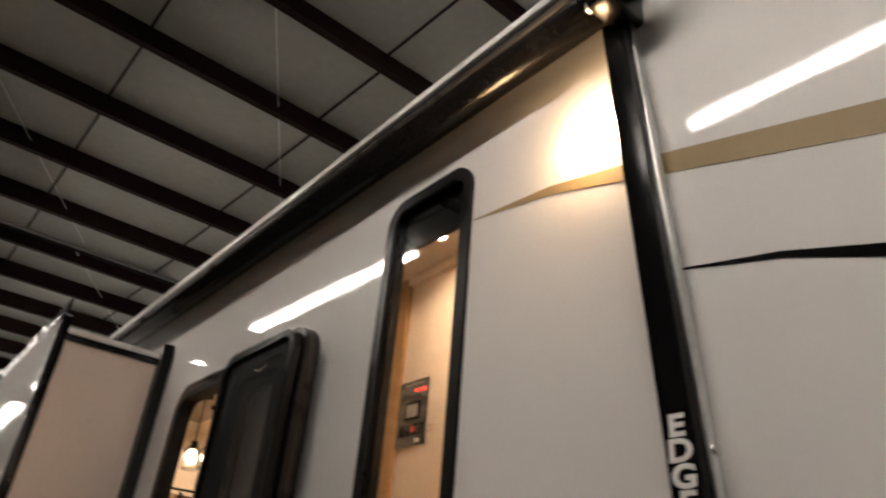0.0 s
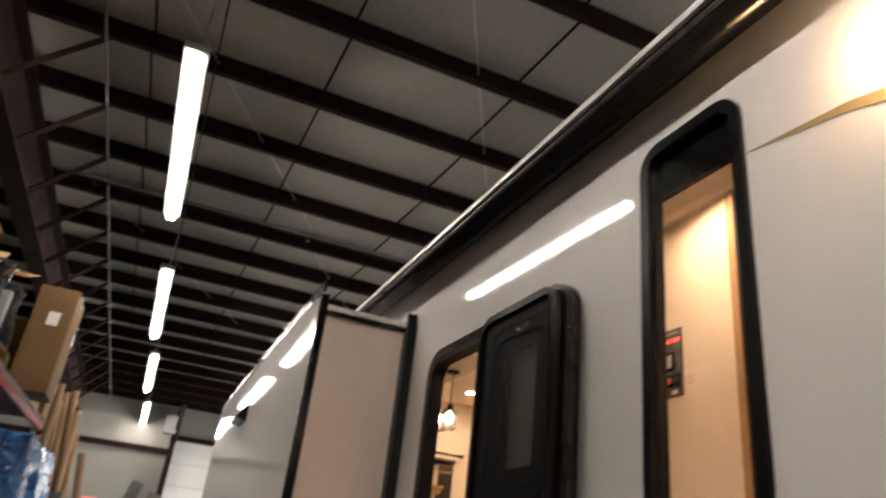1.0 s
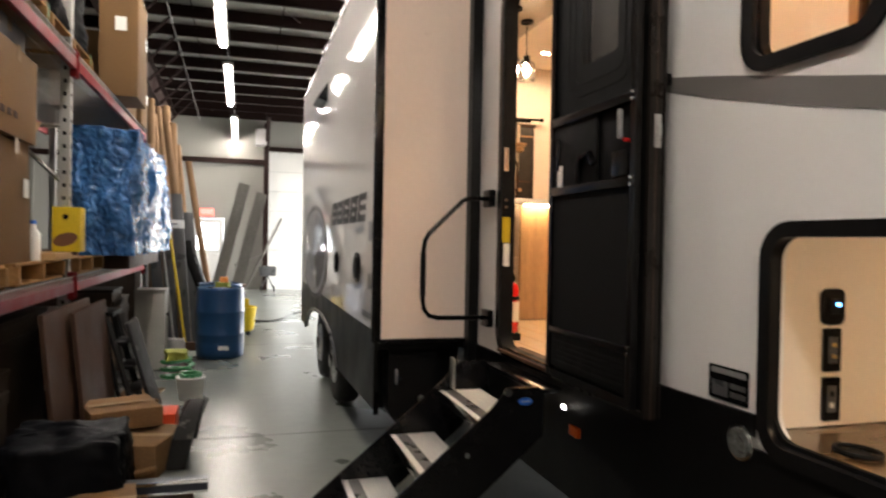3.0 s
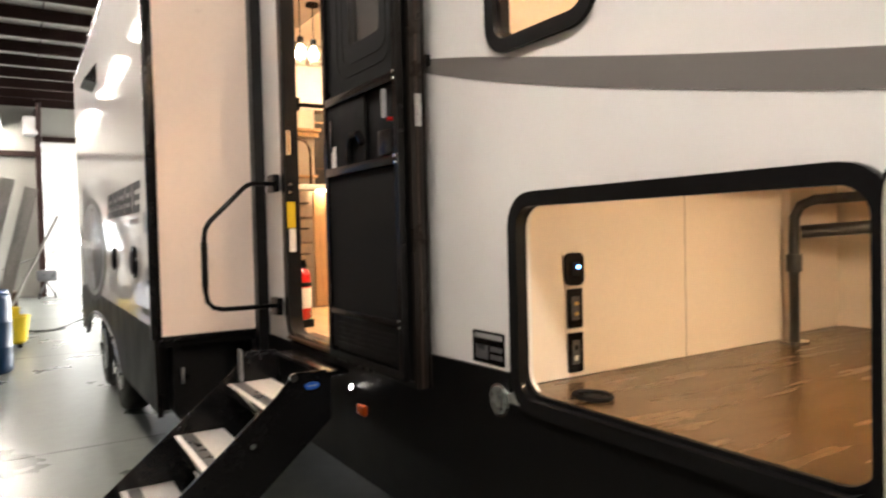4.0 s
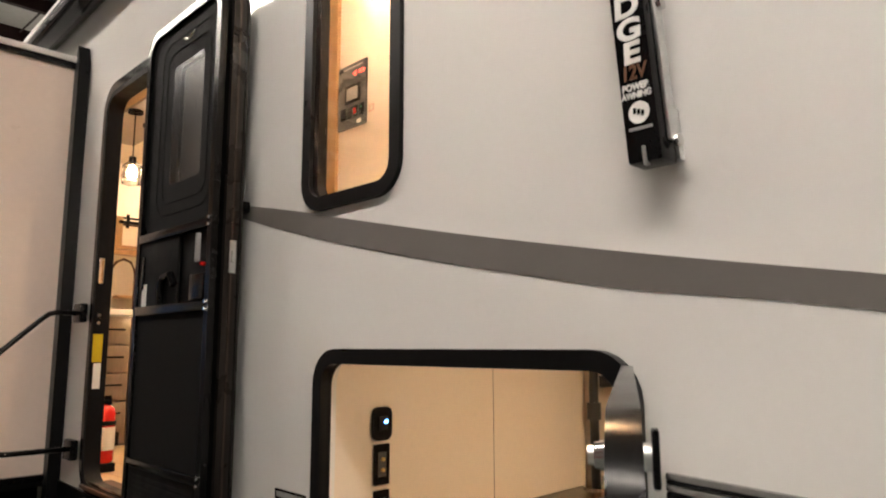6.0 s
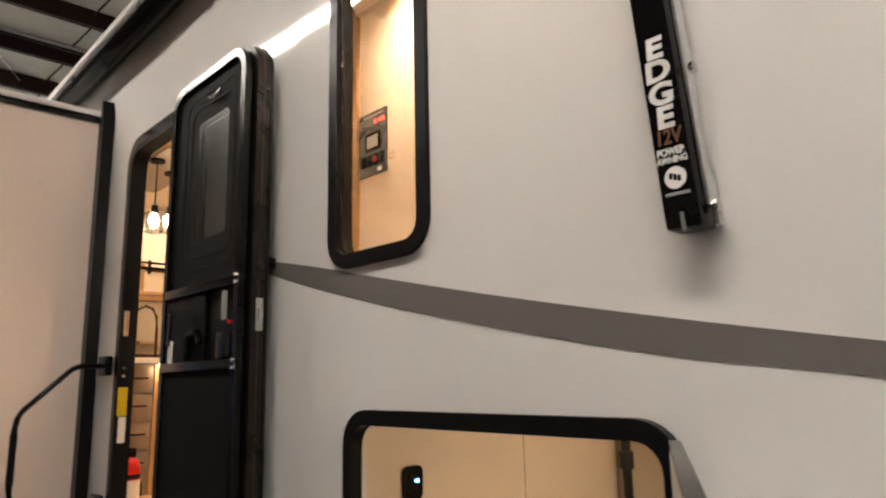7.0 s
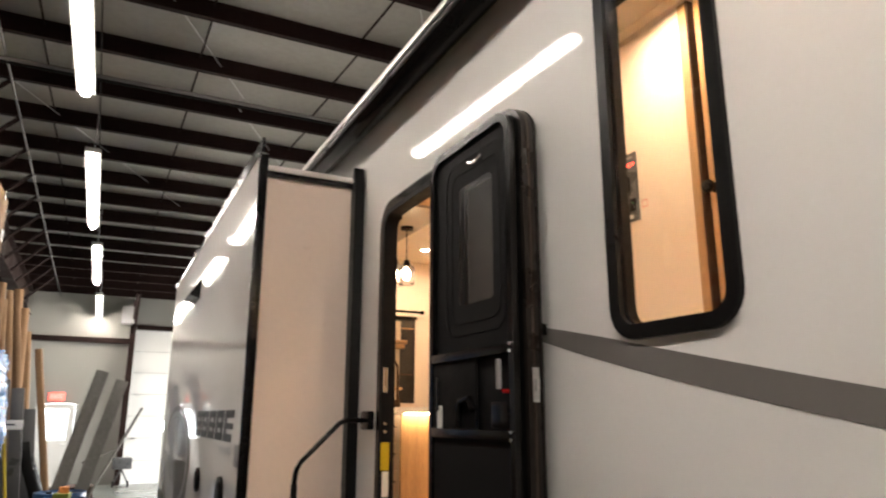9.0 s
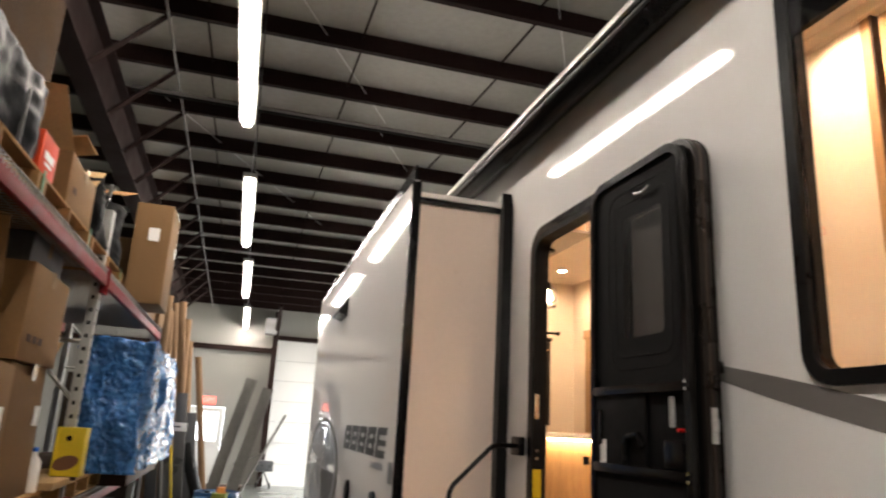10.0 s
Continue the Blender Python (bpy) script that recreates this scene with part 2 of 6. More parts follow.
M_TUBE = glow("fluorescent_tube", (1.0, 0.895, 0.795), TUBE_POWER)
M_GLASS = clear_glass("window_glass")
M_MESHF = mat("black_screen_mesh", (0.007, 0.007, 0.0073), 0.7, vary=0.2, scale=200, fine=500, bump=0.2, spec=0.1)
M_DOORGLASS = mat("tinted_door_glass", (0.45, 0.42, 0.39), 0.3, vary=0.1, scale=4, coat=0.4)
M_ORANGE = mat("orange_print", (0.13, 0.05, 0.018), 0.5, vary=0.1)
M_GREYP = mat("grey_print", (0.30, 0.30, 0.30), 0.4, vary=0.08)
M_DGREY = mat("dark_grey_print", (0.06, 0.062, 0.065), 0.3, vary=0.1)
M_BLUEP = mat("blue_badge", (0.02, 0.10, 0.42), 0.3, vary=0.05)
M_AMBER = mat("amber_lens", (0.45, 0.07, 0.01), 0.2, vary=0.1)
M_CLEARLENS = mat("clear_lamp_lens", (0.22, 0.24, 0.23), 0.15, metal=0.6, vary=0.5, scale=40, coat=0.8, bump=0.4)
M_EXTING = mat("red_enamel", (0.55, 0.015, 0.015), 0.2, vary=0.06, coat=0.5)
M_WRAP = mat("blue_plastic_wrap", (0.036, 0.13, 0.34), 0.2, vary=0.6, scale=9, fine=32, bump=1.3, coat=0.3, spec=0.4)
M_BAG = mat("black_plastic_sheet", (0.004, 0.0045, 0.006), 0.42, vary=0.3, scale=7, fine=20, bump=0.3, spec=0.05)
M_LETTER = mat("dark_lettering_vinyl", (0.03, 0.03, 0.032), 0.45, vary=0.1, spec=0.2)
M_TAUPE = mat("taupe_cabinet_panel", (0.36, 0.30, 0.24), 0.5, vary=0.08, scale=3)
M_ROLL = mat("brown_paper_roll", (0.24, 0.15, 0.085), 0.8, vary=0.2, scale=4, rand=0.2, spec=0.12)
M_GREYBEAM = mat("grey_weathered_board", (0.17, 0.165, 0.155), 0.5, vary=0.25, scale=3, stretch=(1, 1, 0.3), spec=0.12)
M_DOORW = mat("white_sectional_door", (0.62, 0.62, 0.60), 0.45, vary=0.04, scale=1.5)
M_GREEN = mat("green_plastic", (0.012, 0.15, 0.045), 0.4, vary=0.2)
M_YELGREEN = mat("lime_cloth", (0.20, 0.22, 0.03), 0.85, vary=0.2)
M_REDBOX = mat("orange_red_carton", (0.55, 0.06, 0.02), 0.55, vary=0.1, scale=4, spec=0.12)
M_CREAMDOOR = mat("off_white_door_lining", (0.60, 0.585, 0.55), 0.5, vary=0.05, scale=3, stretch=(1, 8, 0.4))
M_PIPE = mat("black_drain_pipe", (0.018, 0.018, 0.019), 0.35, vary=0.2)
M_TYRE = mat("tyre_rubber", (0.018, 0.018, 0.018), 0.7, vary=0.25, scale=10, bump=0.2)
M_DARKB = mat("dark_brown_board", (0.05, 0.025, 0.015), 0.65, vary=0.3, scale=4, spec=0.2)
M_LEDW = glow("warm_lamp", (1.0, 0.71, 0.45), ROOM)
M_LEDC = glow("warm_small_lamp", (1.0, 0.74, 0.45), 240.0)
M_BULB = glow("warm_bulb", (1.0, 0.72, 0.42), 160.0)
M_LEDS = glow("warm_led_strip", (1.0, 0.72, 0.40), 60.0)
M_LEDB = glow("blue_led", (0.1, 0.35, 1.0), 9.0)
M_LEDR = glow("red_led", (1.0, 0.05, 0.03), 5.0)
M_EXIT = glow("red_exit_sign", (1.0, 0.12, 0.09), 1.6)
M_DAY = glow("daylight_backdrop", (0.92, 0.97, 1.0), 6.0)

# ---- the hall ----
HX0, HX1, HY0, HY1 = -6.5, 7.5, -9.0, 21.6


def roof_z(y):
    """The underside of the roof falls slowly towards the far end."""
    return 5.62 - 0.035 * (y - 7)


tagged(part("floor", box(HX0 - 0.3, HY0 - 0.3, -0.2, HX1 + 0.3, HY1 + 0.3, 0), M_FLOOR), "polished grey concrete floor with stains and saw cuts", "floor", kind="structure")
M_JOINT = mat("joint_filler", (0.10, 0.10, 0.10), 0.7, vary=0.2)
for k, y in enumerate((1.6, 6.2, 10.8, 15.4)):
    tagged(part("floor_joint", box(HX0, y, 0.0005, HX1, y + 0.012, 0.002), M_JOINT), "thin dark saw cut in the concrete floor", "floor joint", kind="structure")
bm = bmesh.new()
vs = [bm.verts.new(p) for p in ((HX0, HY0, roof_z(HY0)), (HX1, HY0, roof_z(HY0)), (HX1, HY1, roof_z(HY1)), (HX0, HY1, roof_z(HY1)))]
up = [bm.verts.new(v.co + Vector((0, 0, 0.2))) for v in vs]
bm.faces.new(vs[::-1])
bm.faces.new(up)
for i in range(4):
    bm.faces.new((vs[i], vs[(i + 1) % 4], up[(i + 1) % 4], up[i]))
tagged(part("ceiling", bm, M_INSUL), "white insulated metal roof seen from below", "ceiling", kind="structure")
tagged(part("wall_west", box(HX0 - 0.2, HY0, 0, HX0, HY1, 6.4), M_PANELD), "grey-brown metal side wall panel", "wall", kind="structure")
tagged(part("wall_east", plate([(HY0, 0), (HY1, 0), (HY1, 6.4), (HY0, 6.4)], [[(15.2, 0.002), (15.2, 3.9), (20.6, 3.9), (20.6, 0.002)]], HX1, HX1 + 0.2), M_PANELD), "grey-brown metal side wall with an open door", "wall", kind="structure")
tagged(part("wall_south", box(HX0 - 0.2, HY0 - 0.2, 0, HX1 + 0.2, HY0, 6.4), M_PANELD), "grey-brown metal end wall panel", "wall", kind="structure")


def across(bm, y):
    """Turns a plate made in the y-z plane to stand across the hall at y."""
    bmesh.ops.transform(bm, verts=bm.verts, matrix=Matrix(((0, 1, 0, 0), (1, 0, 0, y), (0, 0, 1, 0), (0, 0, 0, 1))))
    bmesh.ops.recalc_face_normals(bm, faces=bm.faces)
    return bm


wall_n = tagged(part("wall_north", across(plate([(HX0 - 0.2, 0), (HX1 + 0.2, 0), (HX1 + 0.2, 6.4), (HX0 - 0.2, 6.4)],
                [[(0.95, 0.002), (0.95, 4.06), (4.9, 4.06), (4.9, 0.002)], [(-1.2, 0.002), (-1.2, 2.06), (-0.3, 2.06), (-0.3, 0.002)]], 0, 0.2), HY1), M_PANEL),
                "cream metal end wall with brown girts", "wall", kind="structure")
for x in (-5.2, -4.3, -3.4, -2.5, -1.6, -0.25, 0.5):
    part("panel_rib", box(x - 0.02, HY1 - 0.02, 2.2 if x in (-0.25,) else 0, x + 0.02, HY1 - 0.001, 4.95), M_PANEL, wall_n)
tagged(part("trim_girt", box(HX0, HY1 - 0.14, 3.66, 0.86, HY1 - 0.02, 3.8), M_BROWN), "dark brown steel wall girt", "girt", kind="structure")
tagged(part("trim_girt", box(0.96, HY1 - 0.12, 4.07, HX1, HY1 - 0.02, 4.19), M_BROWN), "dark brown steel header over the big door", "girt", kind="structure")
bm = box(0.80, HY1 - 0.34, 0, 0.94, HY1 - 0.32, 4.85)
box(0.86, HY1 - 0.32, 0, 0.88, HY1 - 0.06, 4.85, bm=bm)
box(0.80, HY1 - 0.06, 0, 0.94, HY1 - 0.025, 4.85, bm=bm)
column = tagged(part("wall_column", bm, M_BROWN), "dark brown steel column at the end wall", "column", kind="structure")
part("knee_brace", rod((0.87, HY1 - 0.3, 3.95), (0.87, HY1 - 1.5, 4.85), 0.06, 4), M_BROWN, column)
part("heater_box", box(0.55, HY1 - 0.75, 4.15, 0.86, HY1 - 0.36, 4.6, 0.02), M_GREYP, column)

# sectional door of white panels
bigdoor = thing("door_1", (2.9, HY1 + 0.1, 0), "white sectional overhead door with small windows, closed", "overhead door", kind="structure")
for k in range(7):
    z0 = 0.01 + k * 0.578
    if k == 2:
        holes = [rounded(x0, z0 + 0.16, x0 + 0.55, z0 + 0.44, 0.05) for x0 in (1.35, 2.3, 3.25, 4.2)]
    else:
        holes = []
    sec = part("section", across(plate([(0.955, z0), (4.895, z0), (4.895, z0 + 0.5775), (0.955, z0 + 0.5775)], holes, 0, 0.05), HY1 + 0.05), M_DOORW, bigdoor)
    for q in holes:
        part("pane", across(plate(q, [], 0, 0.004), HY1 + 0.07), M_GLASS, sec)
    if k:
        part("joint_seal", box(0.96, HY1 + 0.042, z0 - 0.008, 4.89, HY1 + 0.0495, z0 + 0.006), M_GREYP, bigdoor)
    part("hinge", box(1.12, HY1 + 0.03, z0 + 0.54, 1.2, HY1 + 0.049, z0 + 0.6), M_STEEL, bigdoor)
exitdoor = thing("door_2", (-0.75, HY1 + 0.1, 0), "white exit door with a bright glass pane, closed", "door", kind="structure")
leaf = part("leaf", across(plate([(-1.19, 0.01), (-0.31, 0.01), (-0.31, 2.05), (-1.19, 2.05)], [rounded(-1.04, 1.15, -0.46, 1.92, 0.03)], 0, 0.05), HY1 + 0.03), M_DOORW, exitdoor)
part("pane", across(plate(rounded(-1.04, 1.15, -0.46, 1.92, 0.03), [], 0, 0.006), HY1 + 0.05), M_GLASS, leaf)
part("handle", rod((-0.42, HY1 - 0.02, 1.02), (-0.55, HY1 - 0.02, 1.02), 0.015, 8), M_STEEL, leaf)
sign = thing("exit_sign", (-0.76, HY1 - 0.03, 2.15), "lit red exit sign over the door", "exit sign")
part("box", box(-0.94, HY1 - 0.09, 2.13, -0.58, HY1 - 0.003, 2.33, 0.01), M_EXIT, sign)
words("lettering", "EXIT", 0.15, pose(-0.76, HY1 - 0.092, 2.23, 90, 0, 0), M_PAPER, sign)
tagged(part("backdrop", box(HX0, HY1 + 3, -1, HX1, HY1 + 3.05, 8), M_DAY), "bright overcast daylight outside the doors", "backdrop", kind="structure")

# daylight in the open side door at the far end
day = new("door_daylight", bpy.data.lights.new("door_daylight", "AREA"))
day.data.shape, day.data.size, day.data.size_y = "RECTANGLE", 5.2, 3.8
day.data.energy, day.data.color = DAY_POWER, (1.0, 0.98, 0.95)
day.matrix_world = look((HX1 + 0.15, 17.9, 1.96), (1.2, 17.0, -0.6))
day.data.spread = radians(120)

# strips of light in a row down the aisle
ALONG = Matrix.Rotation(-math.atan(0.035), 4, "X")


def strip_light(drop=0.775):
    t = thing("strip_light", (0, 0, 0), "long white fluorescent strip light hung under the roof", "ceiling light", "strip lights under the roof")
    part("housing", box(-0.085, -1.48, 0.0, 0.085, 1.48, 0.06, 0.008), M_POST, t)
    for a, b in ((-1.45, -0.012), (0.012, 1.45)):
        part("tube", box(-0.037, a, -0.045, 0.037, b, -0.002, 0.016), M_TUBE, t)
    for y in (-1.2, 1.2):
        part("chain", rod((0, y, 0.06), (0, y, drop), 0.006, 6), M_STEEL, t)
    return t


lamp = strip_light()
lamp.matrix_world = Matrix.Translation((-0.21, 6.47, 4.83)) @ Matrix.Rotation(radians(1.8), 4, "X") @ Matrix.Diagonal((1, 1.08, 1, 1))
for x, y in ((-0.14, 11.0), (-0.08, 15.3), (-0.01, 19.9), (-0.3, -4.2), (5.3, 2.0), (5.3, 10.0), (5.3, 18.0), (-0.34, -7.8), (2.6, -7.0)):
    copy_thing(lamp, Matrix.Translation((x, y, 4.86 - 0.035 * (y - 6.35))) @ ALONG)

strip_light(1.185).matrix_world = Matrix.Translation((-0.26, 0.66, 4.64)) @ Matrix.Rotation(radians(1.8), 4, "X") @ Matrix.Diagonal((1, 1.08, 1, 1))

# purlins across
ROWS_Y = [8.06 + 1.012 * (k - 16) for k in range(30)]
purlin = None
for y in ROWS_Y:
    z = roof_z(y)
    if purlin is None:
        bmp = box(HX0, y - 0.004, z - 0.22, HX1, y + 0.004, z - 0.004)
        box(HX0, y - 0.07, z - 0.225, HX1, y - 0.004, z - 0.217, bm=bmp)
        box(HX0, y + 0.004, z - 0.012, HX1, y + 0.07, z - 0.006, bm=bmp)
        box(HX0, y - 0.07, z - 0.217, HX1, y - 0.063, z - 0.195, bm=bmp)
        purlin = tagged(part("roof_purlin", bmp, M_BROWN, at=(0, y, z)), "dark brown steel roof purlin", "purlin", "roof purlins", "structure")
    else:
        o = purlin.copy()
        scene.collection.objects.link(o)
        o.location = (0, y, z)

# rafters along, with struts up to the purlins
for rx in (-1.68, 7.0):
    bm = bmesh.new()
    for x0, x1, d0, d1 in ((rx - 0.006, rx + 0.006, -0.245, -0.83), (rx - 0.11, rx + 0.11, -0.23, -0.245), (rx - 0.11, rx + 0.11, -0.83, -0.845)):
        b = box(x0, HY0, 0, x1, HY1 - 0.35, 1)
        for v in b.verts:
            v.co.z = roof_z(v.co.y) + (d0 if v.co.z > 0.5 else d1)
        join(bm, b)
    raf = tagged(part("roof_rafter", bm, M_BROWN, at=(rx, 0, 4.9)), "deep dark brown steel rafter", "rafter", "roof rafters", "structure")
    if rx < 0:
        for y in ROWS_Y:
            if 1 < y < 20:
                z = roof_z(y)
                part("strut", rod((rx + 0.1, y + 0.06, z - 0.80), (rx + 0.70, y + 0.02, z - 0.2), 0.03, 4), M_BROWN, raf)

# conduit, cable and bridging bars under the roof
M_CONDUIT = mat("grey_conduit", (0.11, 0.105, 0.10), 0.5, vary=0.1)
for name, x, dz, r, m in (("conduit", -0.98, -0.26, 0.012, M_CONDUIT), ("cable", -0.12, -0.245, 0.007, M_BLACKM), ("conduit", -2.6, -0.26, 0.012, M_CONDUIT)):
    tagged(part(name, rod((x, HY0, roof_z(HY0) + dz), (x, HY1 - 0.03, roof_z(HY1) + dz), r, 8), m), "thin grey electrical conduit fixed under the purlins" if name == "conduit" else "thin black cable strung under the purlins", name, kind="structure")
bar = None
for x in (-0.65, 0.82, 2.28, 3.75):
    for y0, y1 in zip(ROWS_Y, ROWS_Y[1:]):
        if y1 < -1:
            continue
        if bar is None:
            b = rod((0, 0.008, -0.17), (0, 1.004, -0.035 * 1.012 - 0.05), 0.012, 5)
            bar = tagged(part("bridging_bar", b, M_BROWN), "thin brown bridging bar between purlins", "bridging", "bridging bars", "structure")
            first = bar
            bar.location = (x, y0, roof_z(y0))
        else:
            o = bar.copy()
            scene.collection.objects.link(o)
            o.location = (x, y0, roof_z(y0))
for x in (-1.2, 1.4):
    for y in (4.1, 9.0):
        tagged(part("brace_cable", rod((x, y, roof_z(y) - 0.1), (x + 2.6, y + 4.6, roof_z(y + 4.6) - 0.1), 0.006, 5), M_STEEL), "thin diagonal bracing cable under the roof", "cable", kind="structure")
yy = 8.5
tagged(part("conduit", rod((-1.5, yy, roof_z(yy) - 0.27), (HX1, yy, roof_z(yy) - 0.27), 0.022, 8), M_CONDUIT), "grey conduit running across the hall", "conduit", kind="structure")
tagged(part("conduit", rod((-1.5, yy + 0.08, roof_z(yy) - 0.27), (HX1, yy + 0.08, roof_z(yy) - 0.27), 0.022, 8), M_BLACKM), "black conduit running across the hall", "conduit", kind="structure")

# ---- the trailer ----
W = 1.585
WINDOW = (2.052, 2.004, 2.503, 3.292)
ENTRY = (3.58, 0.90, 4.40, 2.90)
HATCH = (1.372, 0.965, 2.388, 1.556)
trailer = thing("travel_trailer", (W, 0, 0), "white travel trailer with black skirt and trim, parked", "trailer")
part("side_wall", plate([(-5.0, 0.62), (10.0, 0.62), (10.0, 3.60), (-5.0, 3.60)],
     [rounded(*WINDOW, 0.09), rounded(*ENTRY, 0.12), rounded(*HATCH, 0.09)], W, W + 0.045), M_WHITE, trailer)
part("skirt", plate([(1.0, 0.42), (4.86, 0.42), (4.86, 0.885), (3.52, 0.885), (3.52, 1.015), (2.43, 1.035), (2.43, 0.94), (1.337, 0.94), (1.337, 1.0), (1.0, 1.0)], [], W - 0.014, W - 0.002), M_SKIRT, trailer)
part("skirt", plate([(-5.0, 0.42), (0.999, 0.42), (0.999, 1.0), (-5.0, 1.0)], [], W - 0.014, W - 0.002), M_SKIRT, trailer)
part("skirt_return", box(W - 0.012, -5, 0.40, 3.9, 10, 0.418), M_SKIRT, trailer)
part("roof", box(W - 0.035, -5, 3.70, 4.05, 10, 3.76, 0.02), M_WHITE, trailer)
part("roof_fascia", box(W - 0.035, -5, 3.602, W + 0.045, 10, 3.699, 0.006), M_WHITE, trailer)
part("roof_fascia", box(4.0, -5, 3.602, 4.05, 10, 3.699, 0.006), M_WHITE, trailer)
part("roof_gutter", box(W - 0.05, -5, 3.575, W - 0.003, 10, 3.60, 0.005), M_WHITE, trailer)
part("awning_rail", box(W - 0.03, 1.0, 3.52, W - 0.002, 9.95, 3.572, 0.006), M_BLACK, trailer)
part("end_wall", box(W + 0.045, -5.0, 0.62, 4.0, -4.95, 3.60), M_WHITE, trailer)
part("end_wall", box(W + 0.045, 9.95, 0.62, 4.0, 10.0, 3.60), M_WHITE, trailer)
part("far_wall", box(4.0, -5.0, 0.62, 4.05, 10.0, 3.60), M_WHITE, trailer)
part("deck", box(W + 0.045, -5.0, 0.60, 4.0, 10.0, 0.64), M_BLACKM, trailer)


def band(name, pts_top, pts_bottom, material, parent, x=W - 0.0018):
    """A thin vinyl band on the side wall between two curves of (y, z)."""
    b = bmesh.new()
    up = [b.verts.new((x, y, z)) for y, z in pts_top]
    lo = [b.verts.new((x, y, z)) for y, z in pts_bottom]
    for k in range(len(up) - 1):
        b.faces.new((up[k], up[k + 1], lo[k + 1], lo[k]))
    got = bmesh.ops.extrude_face_region(b, geom=b.faces[:])
    bmesh.ops.translate(b, verts=[v for v in got["geom"] if isinstance(v, bmesh.types.BMVert)], vec=(0.0014, 0, 0))
    bmesh.ops.recalc_face_normals(b, faces=b.faces)
    return part(name, b, material, parent)


def glide(pts, n=5):
    """Points on a smooth line through pts."""
    out = []
    for k in range(len(pts) - 1):
        p0, p1, p2, p3 = pts[max(0, k - 1)], pts[k], pts[k + 1], pts[min(len(pts) - 1, k + 2)]
        for i in range(n):
            t = i / n
            out.append(tuple(0.5 * (2 * b_ + (c - a) * t + (2 * a - 5 * b_ + 4 * c - d) * t * t + (3 * b_ - a - 3 * c + d) * t ** 3) for a, b_, c, d in zip(p0, p1, p2, p3)))
    return out + [pts[-1]]


band("stripe", glide([(3.05, 2.112), (2.62, 2.026), (2.20, 1.932), (1.80, 1.846), (1.384, 1.764), (0.98, 1.692), (0.2, 1.56), (-1, 1.40)]),
     glide([(3.05, 2.076), (2.62, 1.955), (2.20, 1.853), (1.80, 1.768), (1.384, 1.690), (0.98, 1.635), (0.2, 1.49), (-1, 1.31)]), M_STRIPE, trailer)
band("stripe", [(2.035, 3.060), (1.70, 3.035), (1.36, 2.966), (0.86, 2.838), (0.0, 2.60)], [(2.035, 3.057), (1.70, 3.005), (1.36, 2.905), (0.876, 2.765), (0.0, 2.50)], M_TAN, trailer)
band("stripe", [(1.33, 2.634), (1.1, 2.595), (0.924, 2.546), (0.0, 2.30)], [(1.33, 2.630), (1.1, 2.580), (0.929, 2.520), (0.0, 2.24)], M_BLACK, trailer)
# bright and black mouldings that run forward from the hatch
for z0, z1, m, fall in ((1.345, 1.357, M_GUN, 0.04), (1.338, 1.3445, M_BLACK, 0.04), (1.326, 1.3375, M_GUN, 0.05), (1.262, 1.3255, M_BLACK, 0.09),
                        (1.279, 1.290, M_GUN, 0.19), (1.272, 1.2785, M_BLACK, 0.19), (1.258, 1.2715, M_GUN, 0.20)):
    deep = 0.0135 if fall > 0.15 else 0.012
    b = box(W - deep, -2.5, z0, W - 0.001, 1.312, z1, 0.003)
    for v in b.verts:
        v.co.z -= fall * (1.33 - v.co.y)
    part("moulding", b, m, trailer)
lab = part("caution_label", plate(rounded(2.465, 1.043, 2.635, 1.145, 0.004), [], W - 0.003, W - 0.0004), M_BLACK, trailer, "small grey and black caution label")
part("label_header", box(W - 0.004, 2.475, 1.122, W - 0.0031, 2.625, 1.138), M_GREYP, lab)
for k, (y0, y1, z0, z1) in enumerate(((2.55, 2.62, 1.055, 1.10), (2.475, 2.54, 1.06, 1.075), (2.475, 2.54, 1.085, 1.10))):
    part("label_bar", box(W - 0.004, y0, z0, W - 0.0031, y1, z1), M_DGREY, lab)
dock = part("round_docking_light", rod((W - 0.02, 2.475, 0.945), (W - 0.002, 2.475, 0.945), 0.052, 24), M_CHROME, trailer, "round clear docking light in a chrome ring")
part("lens", rod((W - 0.027, 2.475, 0.945), (W - 0.0201, 2.475, 0.945), 0.043, 24), M_CLEARLENS, dock)
part("marker_light", box(W - 0.035, 3.42, 0.685, W - 0.015, 3.50, 0.73, 0.008), M_AMBER, trailer, "amber marker light")
# porch light beside the awning arm
porch = thing("porch_light", (W, 1.52, 3.14), "small lit porch light on the trailer wall", "wall light")
part("base", box(W - 0.012, 1.485, 3.11, W - 0.001, 1.555, 3.16, 0.003), M_PAPER, porch)
part("lens", box(W - 0.045, 1.47, 3.09, W - 0.0121, 1.57, 3.17, 0.01), glow("porch_lens", (1.0, 0.62, 0.31), PORCH), porch)

